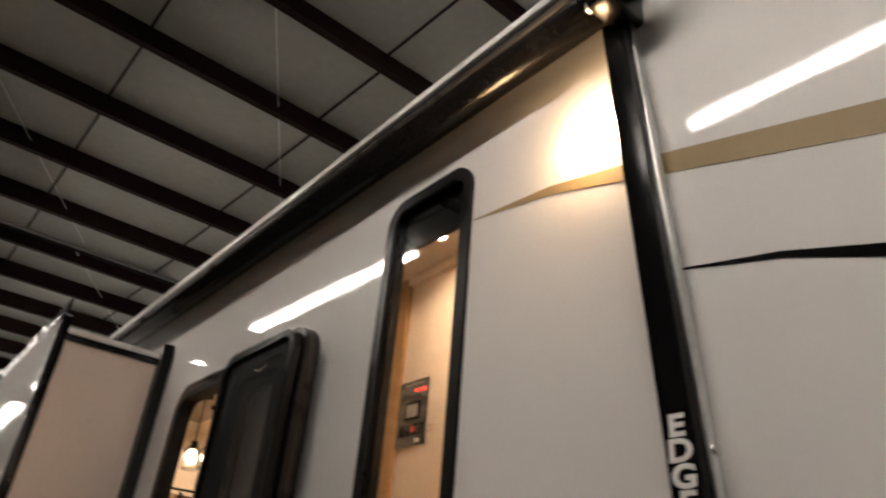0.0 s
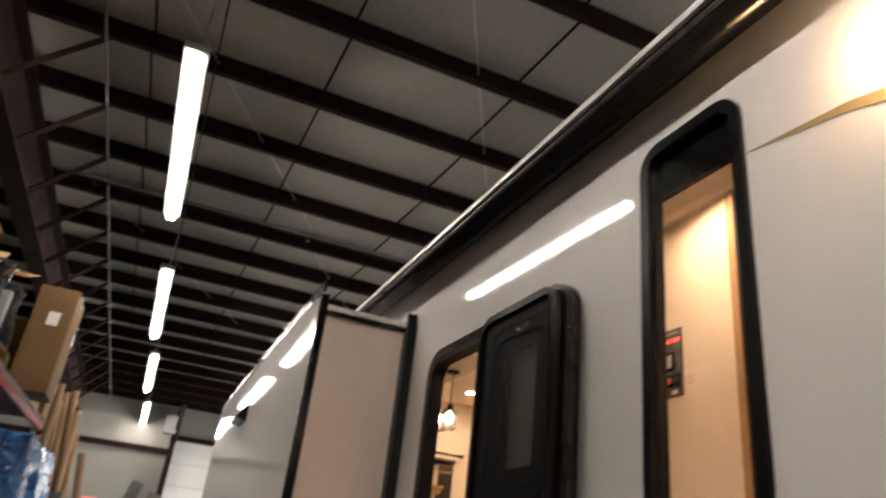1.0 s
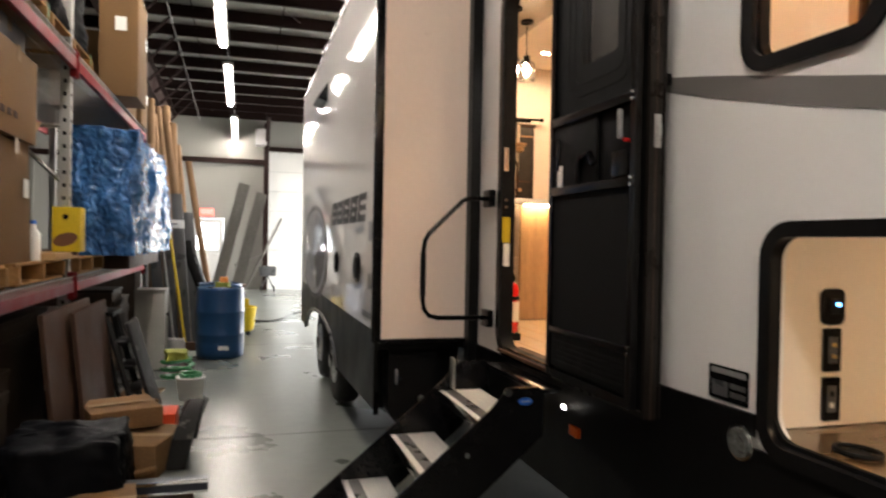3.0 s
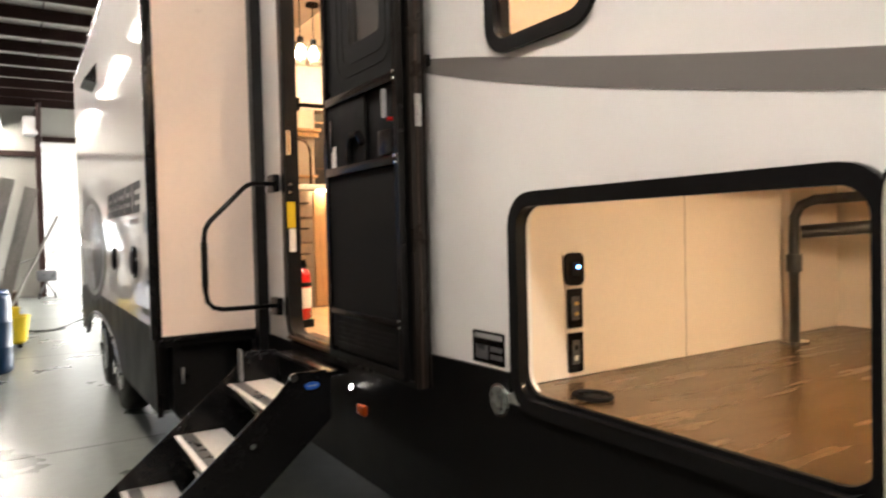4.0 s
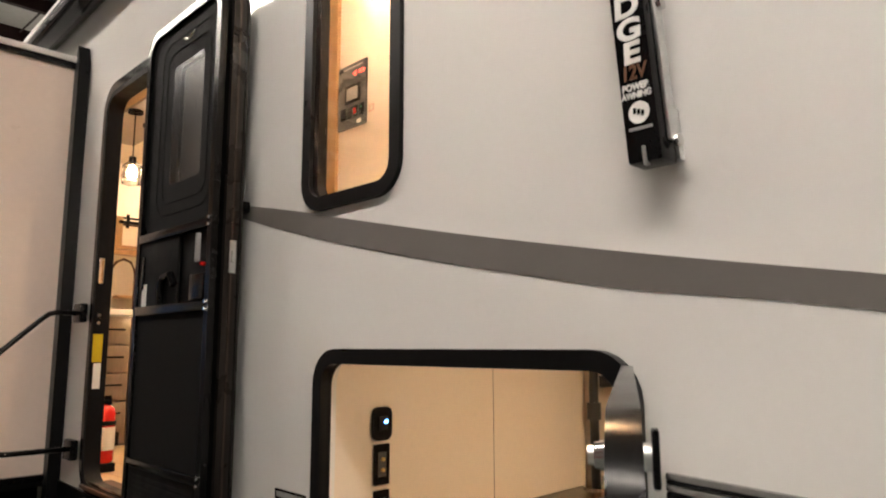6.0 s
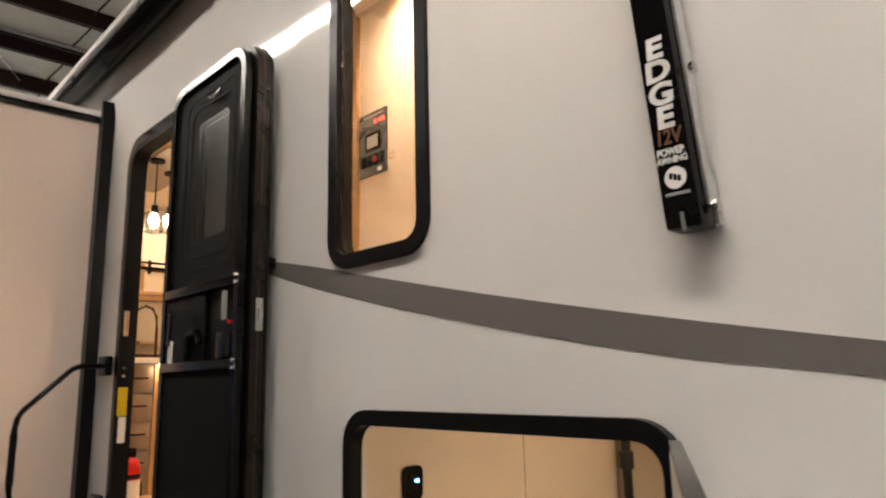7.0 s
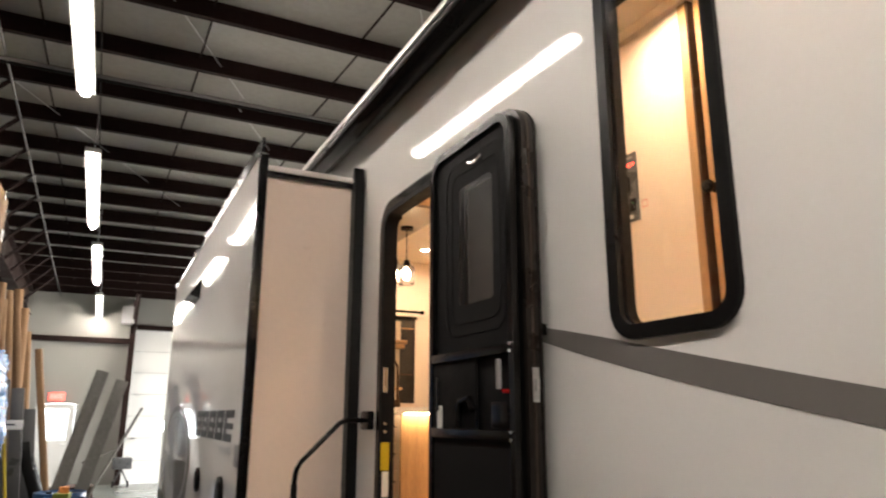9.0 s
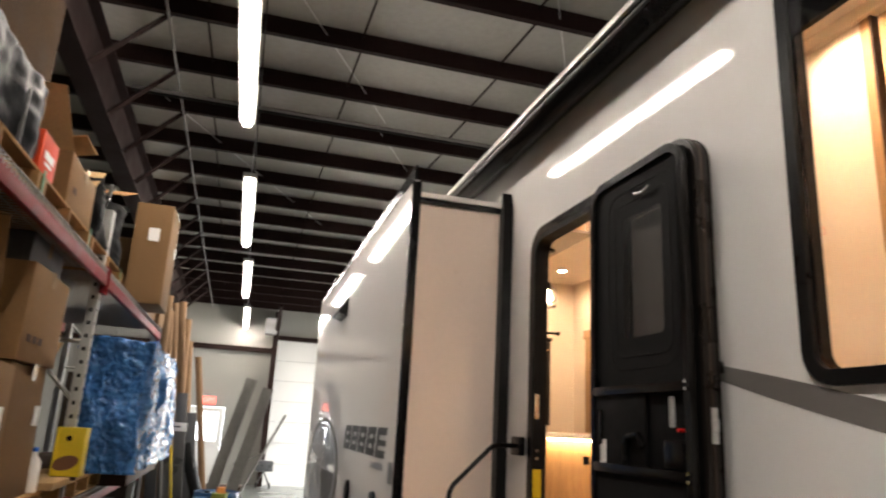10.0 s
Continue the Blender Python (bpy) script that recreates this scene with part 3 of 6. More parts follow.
# window in the side wall
win = thing("window_1", (W, 2.29, 1.99), "tall narrow window with a black rounded rubber frame", "window", kind="structure")
part("frame", ring(WINDOW[0] - 0.012, WINDOW[1] - 0.012, WINDOW[2] + 0.012, WINDOW[3] + 0.012, 0.10, 0.044, W - 0.016, W - 0.001), M_RUBBER, win)
part("inner_frame", ring(WINDOW[0] + 0.003, WINDOW[1] + 0.003, WINDOW[2] - 0.003, WINDOW[3] - 0.003, 0.087, 0.028, W + 0.001, W + 0.05), M_BLACK, win)
part("pane", plate(rounded(WINDOW[0] + 0.02, WINDOW[1] + 0.02, WINDOW[2] - 0.02, WINDOW[3] - 0.02, 0.07), [], W + 0.012, W + 0.016), M_GLASS, win)
part("top_tint", plate(rounded(WINDOW[0] + 0.03, WINDOW[3] - 0.17, WINDOW[2] - 0.03, WINDOW[3] - 0.025, 0.02), [], W + 0.020, W + 0.03), M_BLACK, win)
part("crossbar", box(W + 0.018, WINDOW[0] + 0.025, WINDOW[3] - 0.20, W + 0.04, WINDOW[2] - 0.025, WINDOW[3] - 0.17), M_BLACK, win)
part("latch", box(W + 0.06, 2.085, 2.55, W + 0.075, 2.10, 2.62, 0.004), M_BLACK, win)

# baggage hatch frame
hat = thing("hatch_frame", (W, 1.9, 0.95), "black rubber frame round a baggage hatch", "hatch frame", kind="structure")
part("seal", ring(HATCH[0] - 0.02, HATCH[1] - 0.032, HATCH[2] + 0.018, HATCH[3] + 0.018, 0.10, 0.042, W - 0.028, W - 0.003), M_RUBBER, hat)
part("jamb", ring(HATCH[0] + 0.002, HATCH[1] + 0.002, HATCH[2] - 0.002, HATCH[3] - 0.002, 0.088, 0.020, W - 0.0029, W + 0.012), M_BLACKM, hat)

# luggage compartment
comp = thing("compartment_walls", (2.5, 1.9, 0.94), "cream panelled walls of the luggage compartment", "compartment", kind="structure")
part("floor_board", box(W + 0.047, 0.86, 0.93, 3.56, 2.50, 0.985), M_HATCHFLOOR, comp)
part("floor_lip", plate([(1.397, 0.93), (2.362, 0.93), (2.362, 0.9848), (1.397, 0.9848)], [], W + 0.0125, W + 0.0469), M_HATCHFLOOR, comp)
part("panel_joint", box(2.3902, 2.4365, 0.987, 2.3938, 2.45, 1.64), M_DARKB, comp)
part("wall_panel", box(W + 0.047, 2.436, 0.987, 2.390, 2.46, 1.64), M_WARM, comp)
part("wall_panel", box(2.394, 2.438, 0.987, 3.04, 2.46, 1.64), M_WARM, comp)
part("corner_post", box(3.0, 2.40, 0.987, 3.06, 2.4355, 1.64), M_WARM, comp)
part("wall_panel", box(3.042, 2.50, 0.987, 3.56, 2.53, 1.64), M_WARM, comp)
part("wall_panel", box(3.54, 0.86, 0.987, 3.56, 2.50, 1.64), M_WARM, comp)
part("wall_panel", box(W + 0.047, 0.86, 0.987, 3.54, 0.88, 1.64), M_WARM, comp)
part("ceiling_board", box(W + 0.047, 0.86, 1.645, 3.56, 2.53, 1.66), M_WARM, comp)
part("blue_cable", tube([(W + 0.1, 2.3, 1.63), (2.2, 2.0, 1.615), (2.6, 1.7, 1.63), (3.2, 1.5, 1.62)], 0.008, 6), M_BLUEP, comp)
part("black_cable", tube([(W + 0.1, 2.1, 1.63), (2.1, 1.9, 1.62), (2.7, 1.9, 1.61), (3.4, 1.6, 1.62)], 0.012, 6), M_PIPE, comp)
drain = thing("drain_pipe", (2.97, 2.37, 0.986), "black plastic drain pipe with an elbow and a trap", "pipe")
part("standpipe", tube([(2.97, 2.37, 0.988), (2.97, 2.37, 1.40), (2.97, 2.365, 1.49), (2.97, 2.34, 1.535), (2.98, 2.29, 1.555), (3.0, 2.1, 1.56), (3.1, 1.5, 1.575)], 0.020, 12), M_PIPE, drain, smooth=True)
part("collar", rod((2.97, 2.37, 1.27), (2.97, 2.37, 1.34), 0.030, 14), M_PIPE, drain)
part("branch", rod((2.97, 2.34, 1.43), (3.15, 2.05, 1.45), 0.026, 12), M_PIPE, drain)
part("trap", tube([(3.15, 2.05, 1.45), (3.19, 2.0, 1.44), (3.21, 1.97, 1.40), (3.2, 1.96, 1.35), (3.17, 1.99, 1.33), (3.15, 2.03, 1.36)], 0.03, 12), M_PIPE, drain, smooth=True)
part("foot", rod((2.97, 2.37, 0.9862), (2.97, 2.37, 0.992), 0.055, 16), M_CHROME, drain)
sw = thing("battery_switch", (1.84, 2.43, 1.285), "black round-cornered switch with a lit blue lamp", "switch")


def wall_plate(x0, z0, x1, z1, r, d):
    b = plate(rounded(x0, z0, x1, z1, r, 4), [], 0, d)
    bmesh.ops.transform(b, verts=b.verts, matrix=Matrix(((0, 1, 0, 0), (-1, 0, 0, 2.4352), (0, 0, 1, 0), (0, 0, 0, 1))))
    bmesh.ops.recalc_face_normals(b, faces=b.faces)
    return b


part("plate", wall_plate(1.802, 1.283, 1.879, 1.388, 0.022, 0.012), M_BLACK, sw)
part("rocker", box(1.822, 2.418, 1.315, 1.858, 2.4231, 1.36, 0.003), M_BLACKM, sw)
part("lamp", box(1.842, 2.4145, 1.338, 1.855, 2.418, 1.347), M_LEDB, sw)
for z0, z1 in ((1.146, 1.272), (1.003, 1.13)):
    so = thing("wall_socket", (1.842, 2.43, z0), "black cable socket plate" if z0 > 1.1 else "black power socket plate", "socket")
    part("plate", wall_plate(1.812, z0, 1.873, z1, 0.004, 0.008), M_BLACK, so)
    part("inset", box(1.826, 2.4262, z0 + 0.025, 1.859, 2.4272, z1 - 0.025, 0.0), M_DGREY, so)
    for k in (0.36, 0.62):
        if z0 > 1.1:
            part("jack", rod((1.843, 2.419, z0 + k * 0.127), (1.843, 2.4262, z0 + k * 0.127), 0.006, 10), mat("brass", (0.7, 0.5, 0.2), 0.3, metal=1), so)
        else:
            part("slot", box(1.835, 2.4255, z0 + k * 0.127 - 0.008, 1.85, 2.4261, z0 + k * 0.127 + 0.008), M_BLACKM if k > 0.5 else M_PAPER, so)
gr = thing("cable_grommet", (1.66, 2.2, 0.986), "round black cable grommet lying on the compartment floor", "grommet")
part("rim", tube([(1.69 + 0.045 * math.cos(a), 2.2 + 0.06 * math.sin(a), 0.993) for a in [i * math.tau / 20 for i in range(20)]], 0.007, 6, True), M_BLACKM, gr)
part("cap", rod((1.69, 2.2, 0.9862), (1.69, 2.2, 0.992), 0.03, 16), M_BLACKM, gr)

# baggage door, swung out past a right angle
bd = thing("baggage_door", (W - 0.03, 1.375, 0.96), "open baggage door with off-white lining and black rim", "hatch door")
part("lining", plate(rounded(1.399, 0.964, 2.358, 1.532, 0.07, 10), [], W - 0.0185, W - 0.0165), M_CREAMDOOR, bd)
part("core", plate(rounded(1.392, 0.957, 2.364, 1.539, 0.077, 10), [], W - 0.0325, W - 0.019), M_WHITE, bd)
part("rim", ring(1.385, 0.95, 2.372, 1.546, 0.085, 0.012, W - 0.0345, W - 0.0155, 14), M_BLACK, bd)
lt = part("latch", rod((W - 0.0165, 2.233, 1.509), (W - 0.001, 2.233, 1.509), 0.0065, 14), M_STEEL, bd)
part("washer", rod((W - 0.0164, 2.233, 1.509), (W - 0.0145, 2.233, 1.509), 0.014, 18), M_STEEL, lt)
part("nut", rod((W - 0.0144, 2.233, 1.509), (W - 0.005, 2.233, 1.509), 0.0105, 20, 0.0085), M_CHROME, lt)
part("keeper", box(W - 0.0163, 2.252, 1.494, W - 0.0135, 2.257, 1.524, 0.001), M_BLACKM, lt)
hd = part("handle", rod((W - 0.041, 2.233, 1.509), (W - 0.0326, 2.233, 1.509), 0.009, 16), M_STEEL, bd)
part("grip", box(W - 0.046, 2.226, 1.490, W - 0.041, 2.242, 1.527, 0.002), M_BLACK, hd)
part("hinge", box(W - 0.040, 1.376, 1.0, W - 0.0346, 1.40, 1.52, 0.002), M_BLACK, bd)
bd.rotation_euler = (0, 0, radians(120.3))
bd.location = (1.551, 1.3605, 0.961)

# awning on the wall
aw = thing("awning", (1.44, 1.32, 1.9), "black power awning rolled up along the trailer", "awning")
part("roll", rod((1.490, 1.42, 3.508), (1.490, 9.9, 3.525), 0.072, 36), M_BLACK, aw, "rolled black fabric", smooth=True)
part("head_rail", box(1.430, 1.40, 3.572, 1.462, 9.9, 3.604, 0.004), M_WHITE, aw, "white head rail along the roof edge")
part("roll_edge", rod((1.418, 1.42, 3.50), (1.418, 9.9, 3.517), 0.011, 10), M_DGREY, aw)

def lean(b):
    for v in b.verts:
        v.co.y += 0.08 * (v.co.z - 1.95)
    return b


arm = part("arm", lean(box(1.505, 1.255, 1.91, W - 0.02, 1.325, 3.42, 0.008)), M_BLACK, aw)
part("arm_channel", lean(box(1.53, 1.246, 1.95, 1.56, 1.2545, 3.40, 0.003)), M_STEEL, arm)
# strip added to stop porch light passing between arm and wall
part("arm_light_stop", lean(box(W - 0.0195, 1.262, 2.021, W - 0.001, 1.318, 3.40, 0.002)), M_BLACK, arm)
part("arm_bracket", lean(box(W - 0.02, 1.25, 1.92, W - 0.001, 1.33, 2.02, 0.003)), M_STEEL, arm)
part("bolt", lean(rod((1.545, 1.236, 1.95), (1.545, 1.246, 1.95), 0.012, 8)), M_CHROME, arm)
part("bolt", lean(rod((1.545, 1.236, 2.22), (1.545, 1.246, 2.22), 0.012, 8)), M_CHROME, arm)
part("foot_notch", lean(box(1.503, 1.285, 1.905, 1.515, 1.292, 1.94)), M_STEEL, arm)
part("end_cap", box(1.40, 1.335, 3.39, W - 0.02, 1.415, 3.58, 0.015), M_BLACK, aw)
part("end_knuckle", box(1.42, 1.22, 3.40, 1.50, 1.262, 3.52, 0.012), M_BLACK, aw)
part("end_motor", rod((1.44, 1.27, 3.47), (1.44, 1.335, 3.47), 0.045, 14), M_BLACK, aw)
part("end_clip", box(1.425, 1.415, 3.415, 1.445, 1.435, 3.445, 0.004), M_STEEL, aw)


def on_arm(z, dy=0.0):
    """A pose on the arm's outer face, for lettering that is read from the aisle."""
    return Matrix.Translation((1.5035, 1.290 + dy + 0.08 * (z - 1.95), z)) @ Matrix(((0, 0, -1, 0), (-1, 0, 0, 0), (0, 1, 0, 0), (0, 0, 0, 1)))


for ch, z in zip("EDGE", (2.262, 2.215, 2.168, 2.121)):
    words("letter", ch, 0.058, on_arm(z), M_PAPER, arm, narrow=1.2, fat=0.0022)
words("lettering", "12V", 0.040, on_arm(2.083), M_ORANGE, arm, narrow=0.8, fat=0.001)
words("lettering", "POWER", 0.0185, on_arm(2.055), M_PAPER, arm, narrow=0.85, fat=0.0007)
words("lettering", "AWNING", 0.0165, on_arm(2.039), M_PAPER, arm, narrow=0.85, fat=0.0007)
part("badge", rod((1.5045, 1.289 + 0.08 * 0.055, 2.005), (1.5025, 1.289 + 0.08 * 0.055, 2.005), 0.021, 24), M_PAPER, arm)
for dy, dz in ((0.008, 0.003), (0, 0), (-0.008, -0.003)):
    part("badge_mark", box(1.5018, 1.2905 + dy, 2.0 + dz, 1.5024, 1.2965 + dy, 2.011 + dz), M_BLACK, arm)
part("badge_bar", box(1.5035, 1.268, 1.972, 1.5045, 1.315, 1.978), M_GREYP, arm)

# slide-out room
slide = thing("slide_out_room", (0.96, 4.85, 0.9), "white slide-out room with black trim on the trailer", "slide-out")
part("side_panel", box(0.985, 4.85, 0.915, W - 0.003, 4.89, 3.19), M_SLIDE, slide)
face = part("face", plate([(4.835, 0.968), (9.85, 0.968), (9.85, 3.25), (9.75, 3.31), (4.835, 3.31)], [], 0.95, 0.984), M_WHITE, slide)
part("corner_trim", box(0.935, 4.815, 0.90, 0.99, 4.849, 3.30, 0.008), M_BLACK, slide)
part("top_flange", plate([(4.815, 3.311), (9.80, 3.311), (9.80, 3.34), (4.815, 3.40)], [], 0.945, 0.96), M_BLACK, slide)
part("top_trim", box(0.99, 4.825, 3.165, W - 0.06, 4.849, 3.20, 0.004), M_BLACK, slide)
part("top_cap", box(0.985, 4.82, 3.201, W - 0.003, 9.8, 3.235, 0.006), M_WHITE, slide)
part("bottom_trim", box(0.99, 4.83, 0.885, W - 0.06, 4.849, 0.914, 0.003), M_BLACK, slide)
b = plate([(4.775, 0.62), (4.775, 3.20), (4.81, 3.30), (4.849, 3.20), (4.849, 0.62)], [], W - 0.065, W - 0.002)
part("bulb_seal", b, M_RUBBER, slide)
part("underside", box(0.985, 4.86, 0.85, W, 9.85, 0.884), M_BLACKM, slide)
# skirt with a wheel arch
arch = [(6.35, 0.46)] + [(7.75 + 1.38 * math.cos(a), 0.42 + 0.36 * math.sin(a)) for a in [math.pi - i * math.pi / 14 for i in range(1, 14)]] + [(9.15, 0.46)]
skirt_out = [(4.835, 0.50)] + arch + [(9.85, 0.46), (9.85, 0.966), (4.835, 0.966)]
part("skirt", plate(skirt_out, [], 0.952, 0.978), M_SKIRT, slide)
part("arch_trim", tube([(0.945, y, z) for y, z in arch], 0.016, 8), M_DGREY, slide, "dark grey wheel arch trim")
part("skirt_tip", box(0.955, 4.82, 0.47, 0.985, 4.86, 0.60, 0.004), M_BLACK, slide)
# plain marks in place of the maker's lettering, the round emblem, and small fittings
def slant(b):
    for v in b.verts:
        v.co.y -= 0.35 * (v.co.z - 1.70)
    return b


for k in range(5):
    y1 = 6.84 - k * 0.345
    for z0, z1, w0, w1 in ((1.625, 1.672, 0.0, 0.29), (1.70, 1.735, 0.0, 0.29), (1.765, 1.812, 0.0, 0.29)):
        part("letter_mark", slant(box(0.9475, y1 - w1, z0, 0.9495, y1 - w0, z1)), M_LETTER, face)
    part("letter_mark", slant(box(0.9470, y1 - 0.085, 1.64, 0.9474, y1, 1.80)), M_LETTER, face)
    if k < 4:
        part("letter_mark", slant(box(0.9470, y1 - 0.29, 1.64, 0.9474, y1 - 0.205, 1.80)), M_LETTER, face)
part("letter_mark", box(0.9475, 5.20, 1.555, 0.9495, 5.62, 1.595), M_GREYP, face)
cy, cz = 8.35, 1.37


def disc(r0, r1, a0, a1, sy=2.5, n=40):
    o = [(cy + sy * r1 * math.cos(a0 + (a1 - a0) * i / n), cz + r1 * math.sin(a0 + (a1 - a0) * i / n)) for i in range(n + 1)]
    q = [(cy + sy * r0 * math.cos(a0 + (a1 - a0) * i / n), cz + r0 * math.sin(a0 + (a1 - a0) * i / n)) for i in range(n + 1)]
    return plate(o + q[::-1], [], 0.9478, 0.9495)


M_EMB = mat("silver_grey_vinyl", (0.26, 0.26, 0.255), 0.45, vary=0.35, scale=1.6, fine=5)
M_EMB2 = mat("brown_grey_vinyl", (0.05, 0.045, 0.04), 0.45, vary=0.3, scale=2)
part("emblem_ring", disc(0.455, 0.50, 0, math.tau * 0.985), M_EMB2, face, "dark bronze emblem ring")
part("emblem_ring", disc(0.40, 0.445, 0.5, 5.6), M_EMB, face, "silver-grey emblem ring")
part("emblem_swirl", disc(0.10, 0.39, 0.4, 1.7), M_EMB, face, "silver swirl")
part("emblem_swirl", disc(0.16, 0.39, 1.8, 2.9), M_DGREY, face, "dark grey swirl")
part("emblem_swirl", disc(0.05, 0.39, 3.1, 4.4), M_EMB2, face, "bronze swirl")
part("emblem_swirl", disc(0.22, 0.39, 4.5, 6.3), M_EMB, face, "silver swirl")
part("emblem_swirl", disc(0.03, 0.20, 4.6, 6.5), M_DGREY, face, "dark grey swirl")
for y, z, r in ((6.45, 1.32, 0.085), (5.42, 1.32, 0.10)):
    pt = part("round_port", rod((0.93, y, z), (0.9495, y, z), r, 24), M_BLACK, face, "round black service port")
    part("port_cap", rod((0.922, y, z), (0.93, y, z), r * 0.7, 20), M_BLACKM, pt)
b = bmesh.new()
vs = [b.verts.new(p) for p in ((0.949, 7.30, 2.98), (0.949, 7.75, 2.98), (0.949, 7.75, 2.80), (0.949, 7.30, 2.80), (0.85, 7.32, 2.83), (0.85, 7.73, 2.83))]
for f in ((0, 1, 5, 4), (4, 5, 2, 3), (0, 4, 3), (1, 2, 5), (0, 3, 2, 1)):
    b.faces.new([vs[i] for i in f])
bmesh.ops.recalc_face_normals(b, faces=b.faces)
part("vent_hood", b, M_BLACK, face, "black range vent hood")
for z0, z1 in ((1.50, 1.62), (1.20, 1.30), (1.02, 1.06)):
    part("small_label", box(0.9478, 4.93, z0, 0.9495, 5.05 + (z1 < 1.1) * 0.2, z1), M_DGREY, face)
# running gear under the slide
for y in (7.2, 8.35):
    wh = thing("trailer_wheel", (1.12, y, 0), "black trailer wheel with a steel rim", "wheel", "trailer wheels")
    prof = [(0.20, -0.10), (0.345, -0.105), (0.375, -0.07), (0.38, 0), (0.375, 0.07), (0.345, 0.105), (0.20, 0.10)]
    b = lathe(prof, (0, 0, 0), 32)
    bmesh.ops.transform(b, verts=b.verts, matrix=Matrix.Translation((1.14, y, 0.38)) @ Matrix.Rotation(radians(90), 4, "Y"))
    ty = part("tyre", b, M_TYRE, wh, smooth=True)
    rim = part("rim", rod((1.03, y, 0.38), (1.06, y, 0.38), 0.20, 24), M_STEEL, wh)
    part("hub", rod((0.99, y, 0.38), (1.03, y, 0.38), 0.06, 16), M_CHROME, rim)
    for k in range(6):
        a = k * math.tau / 6
        part("nut", rod((1.015, y + 0.11 * math.cos(a), 0.38 + 0.11 * math.sin(a)), (1.03, y + 0.11 * math.cos(a), 0.38 + 0.11 * math.sin(a)), 0.013, 6), M_CHROME, rim)
jack = thing("stabiliser_jack", (1.21, 5.0, 0.848), "black folded stabiliser jack under the trailer", "jack")
b = plate([(1.06, 0.8485), (1.06, 0.55)] + [(1.21 + 0.15 * math.cos(a), 0.50 + 0.145 * math.sin(a)) for a in [math.pi + i * math.pi / 12 for i in range(13)]] + [(1.36, 0.55), (1.36, 0.8485)], [], 0, 0.16)
part("housing", across(b, 4.92), M_BLACKM, jack)
for x, z in ((1.12, 0.67), (1.26, 0.54), (1.20, 0.44)):
    part("bolt", rod((x, 4.885, z), (x, 4.919, z), 0.022, 6), M_CHROME, jack)
part("crank", box(1.10, 4.885, 0.63, 1.115, 4.911, 0.72, 0.003), M_STEEL, jack)
# added black sheet that keeps the view under the slide dark
part("underside_blank", box(1.0, 5.10, 0.44, W - 0.02, 5.13, 0.848), M_BLACKM, slide)
part("chassis", box(1.30, -4.9, 0.43, 1.40, -4.8, 0.44), M_BLACKM, trailer)

# entry: frame, folded-back door with its screen door
fr = thing("door_frame", (W, 4.0, 0.88), "black entry door frame with rounded top corners", "door frame", kind="structure")
part("flange", ring(ENTRY[0] - 0.06, ENTRY[1] - 0.02, ENTRY[3 - 1] + 0.055, ENTRY[3] + 0.05, 0.15, 0.055, W - 0.014, W - 0.001), M_BLACK, fr)
part("jamb", ring(ENTRY[0] + 0.001, ENTRY[1] + 0.001, ENTRY[2] - 0.001, ENTRY[3] - 0.001, 0.119, 0.028, W - 0.02, W + 0.058), M_BLACKM, fr)
part("sill_plate", box(W - 0.035, ENTRY[0] + 0.03, 0.905, W + 0.12, ENTRY[2] - 0.03, 0.925, 0.004), M_DARKB, fr)
part("strike_plate", box(1.572, 4.3660, 1.90, 1.600, 4.3708, 2.03, 0.002), M_CHROME, fr)
part("warning_label", box(1.570, 4.3690, 1.505, 1.616, 4.3707, 1.645), M_YELLOW, fr, "yellow warning label")
part("paper_label", box(1.580, 4.3690, 1.375, 1.615, 4.3707, 1.50), M_PAPER, fr, "white printed label")
for z in (1.70, 1.74):
    part("screw", rod((1.59, 4.3650, z), (1.59, 4.3707, z), 0.008, 8), M_CHROME, fr)

door = thing("entry_door", (1.50, 3.55, 0.97), "black entry door folded back open against the wall", "door")
part("leaf", plate(arched(2.815, 0.937, 3.49, 2.875, 0.11, 12), [rounded(2.975, 2.18, 3.255, 2.675, 0.03)], 1.475, 1.52), M_BLACKM, door)
part("leaf_edge", arched_ring(2.808, 0.93, 3.497, 2.882, 0.117, 0.02, 1.466, 1.528), mat("dark_bronze_edge", (0.010, 0.008, 0.007), 0.3, vary=0.1, spec=0.25), door)
part("edge_bead", arched_ring(2.8045, 0.9265, 3.5005, 2.8855, 0.12, 0.010, 1.487, 1.494), mat("bronze_bead", (0.05, 0.036, 0.028), 0.3, vary=0.2, metal=0.5), door, "bronze bead round the leaf")
part("edge_bead", arched_ring(2.8045, 0.9265, 3.5005, 2.8855, 0.12, 0.010, 1.514, 1.5185), M_BLACK, door)
part("door_glass", plate(rounded(2.977, 2.182, 3.253, 2.673, 0.028), [], 1.49, 1.505), M_DOORGLASS, door)
part("latch_plate", box(1.481, 2.800, 1.825, 1.505, 2.8044, 1.935, 0.002), M_STEEL, door)
part("latch_bolt", box(1.485, 2.788, 1.86, 1.50, 2.80, 1.90, 0.003), M_STEEL, door)
for z in (1.2, 1.9, 2.6):
    part("hinge", rod((1.53, 3.52, z - 0.05), (1.53, 3.52, z + 0.05), 0.014, 10), M_BLACK, door)
part("hold_back", box(1.53, 2.86, 2.05, W - 0.002, 2.90, 2.09, 0.005), M_BLACK, door)
part("retainer", tube([(1.426, 3.03 + 0.0125 * k, 2.742 - 0.012 * math.sin(math.pi * k / 8)) for k in range(9)], 0.0055, 8), M_CHROME, door, smooth=True)
scr = part("screen_frame", arched_ring(2.835, 0.955, 3.485, 2.865, 0.10, 0.032, 1.43, 1.455), M_BLACK, door)
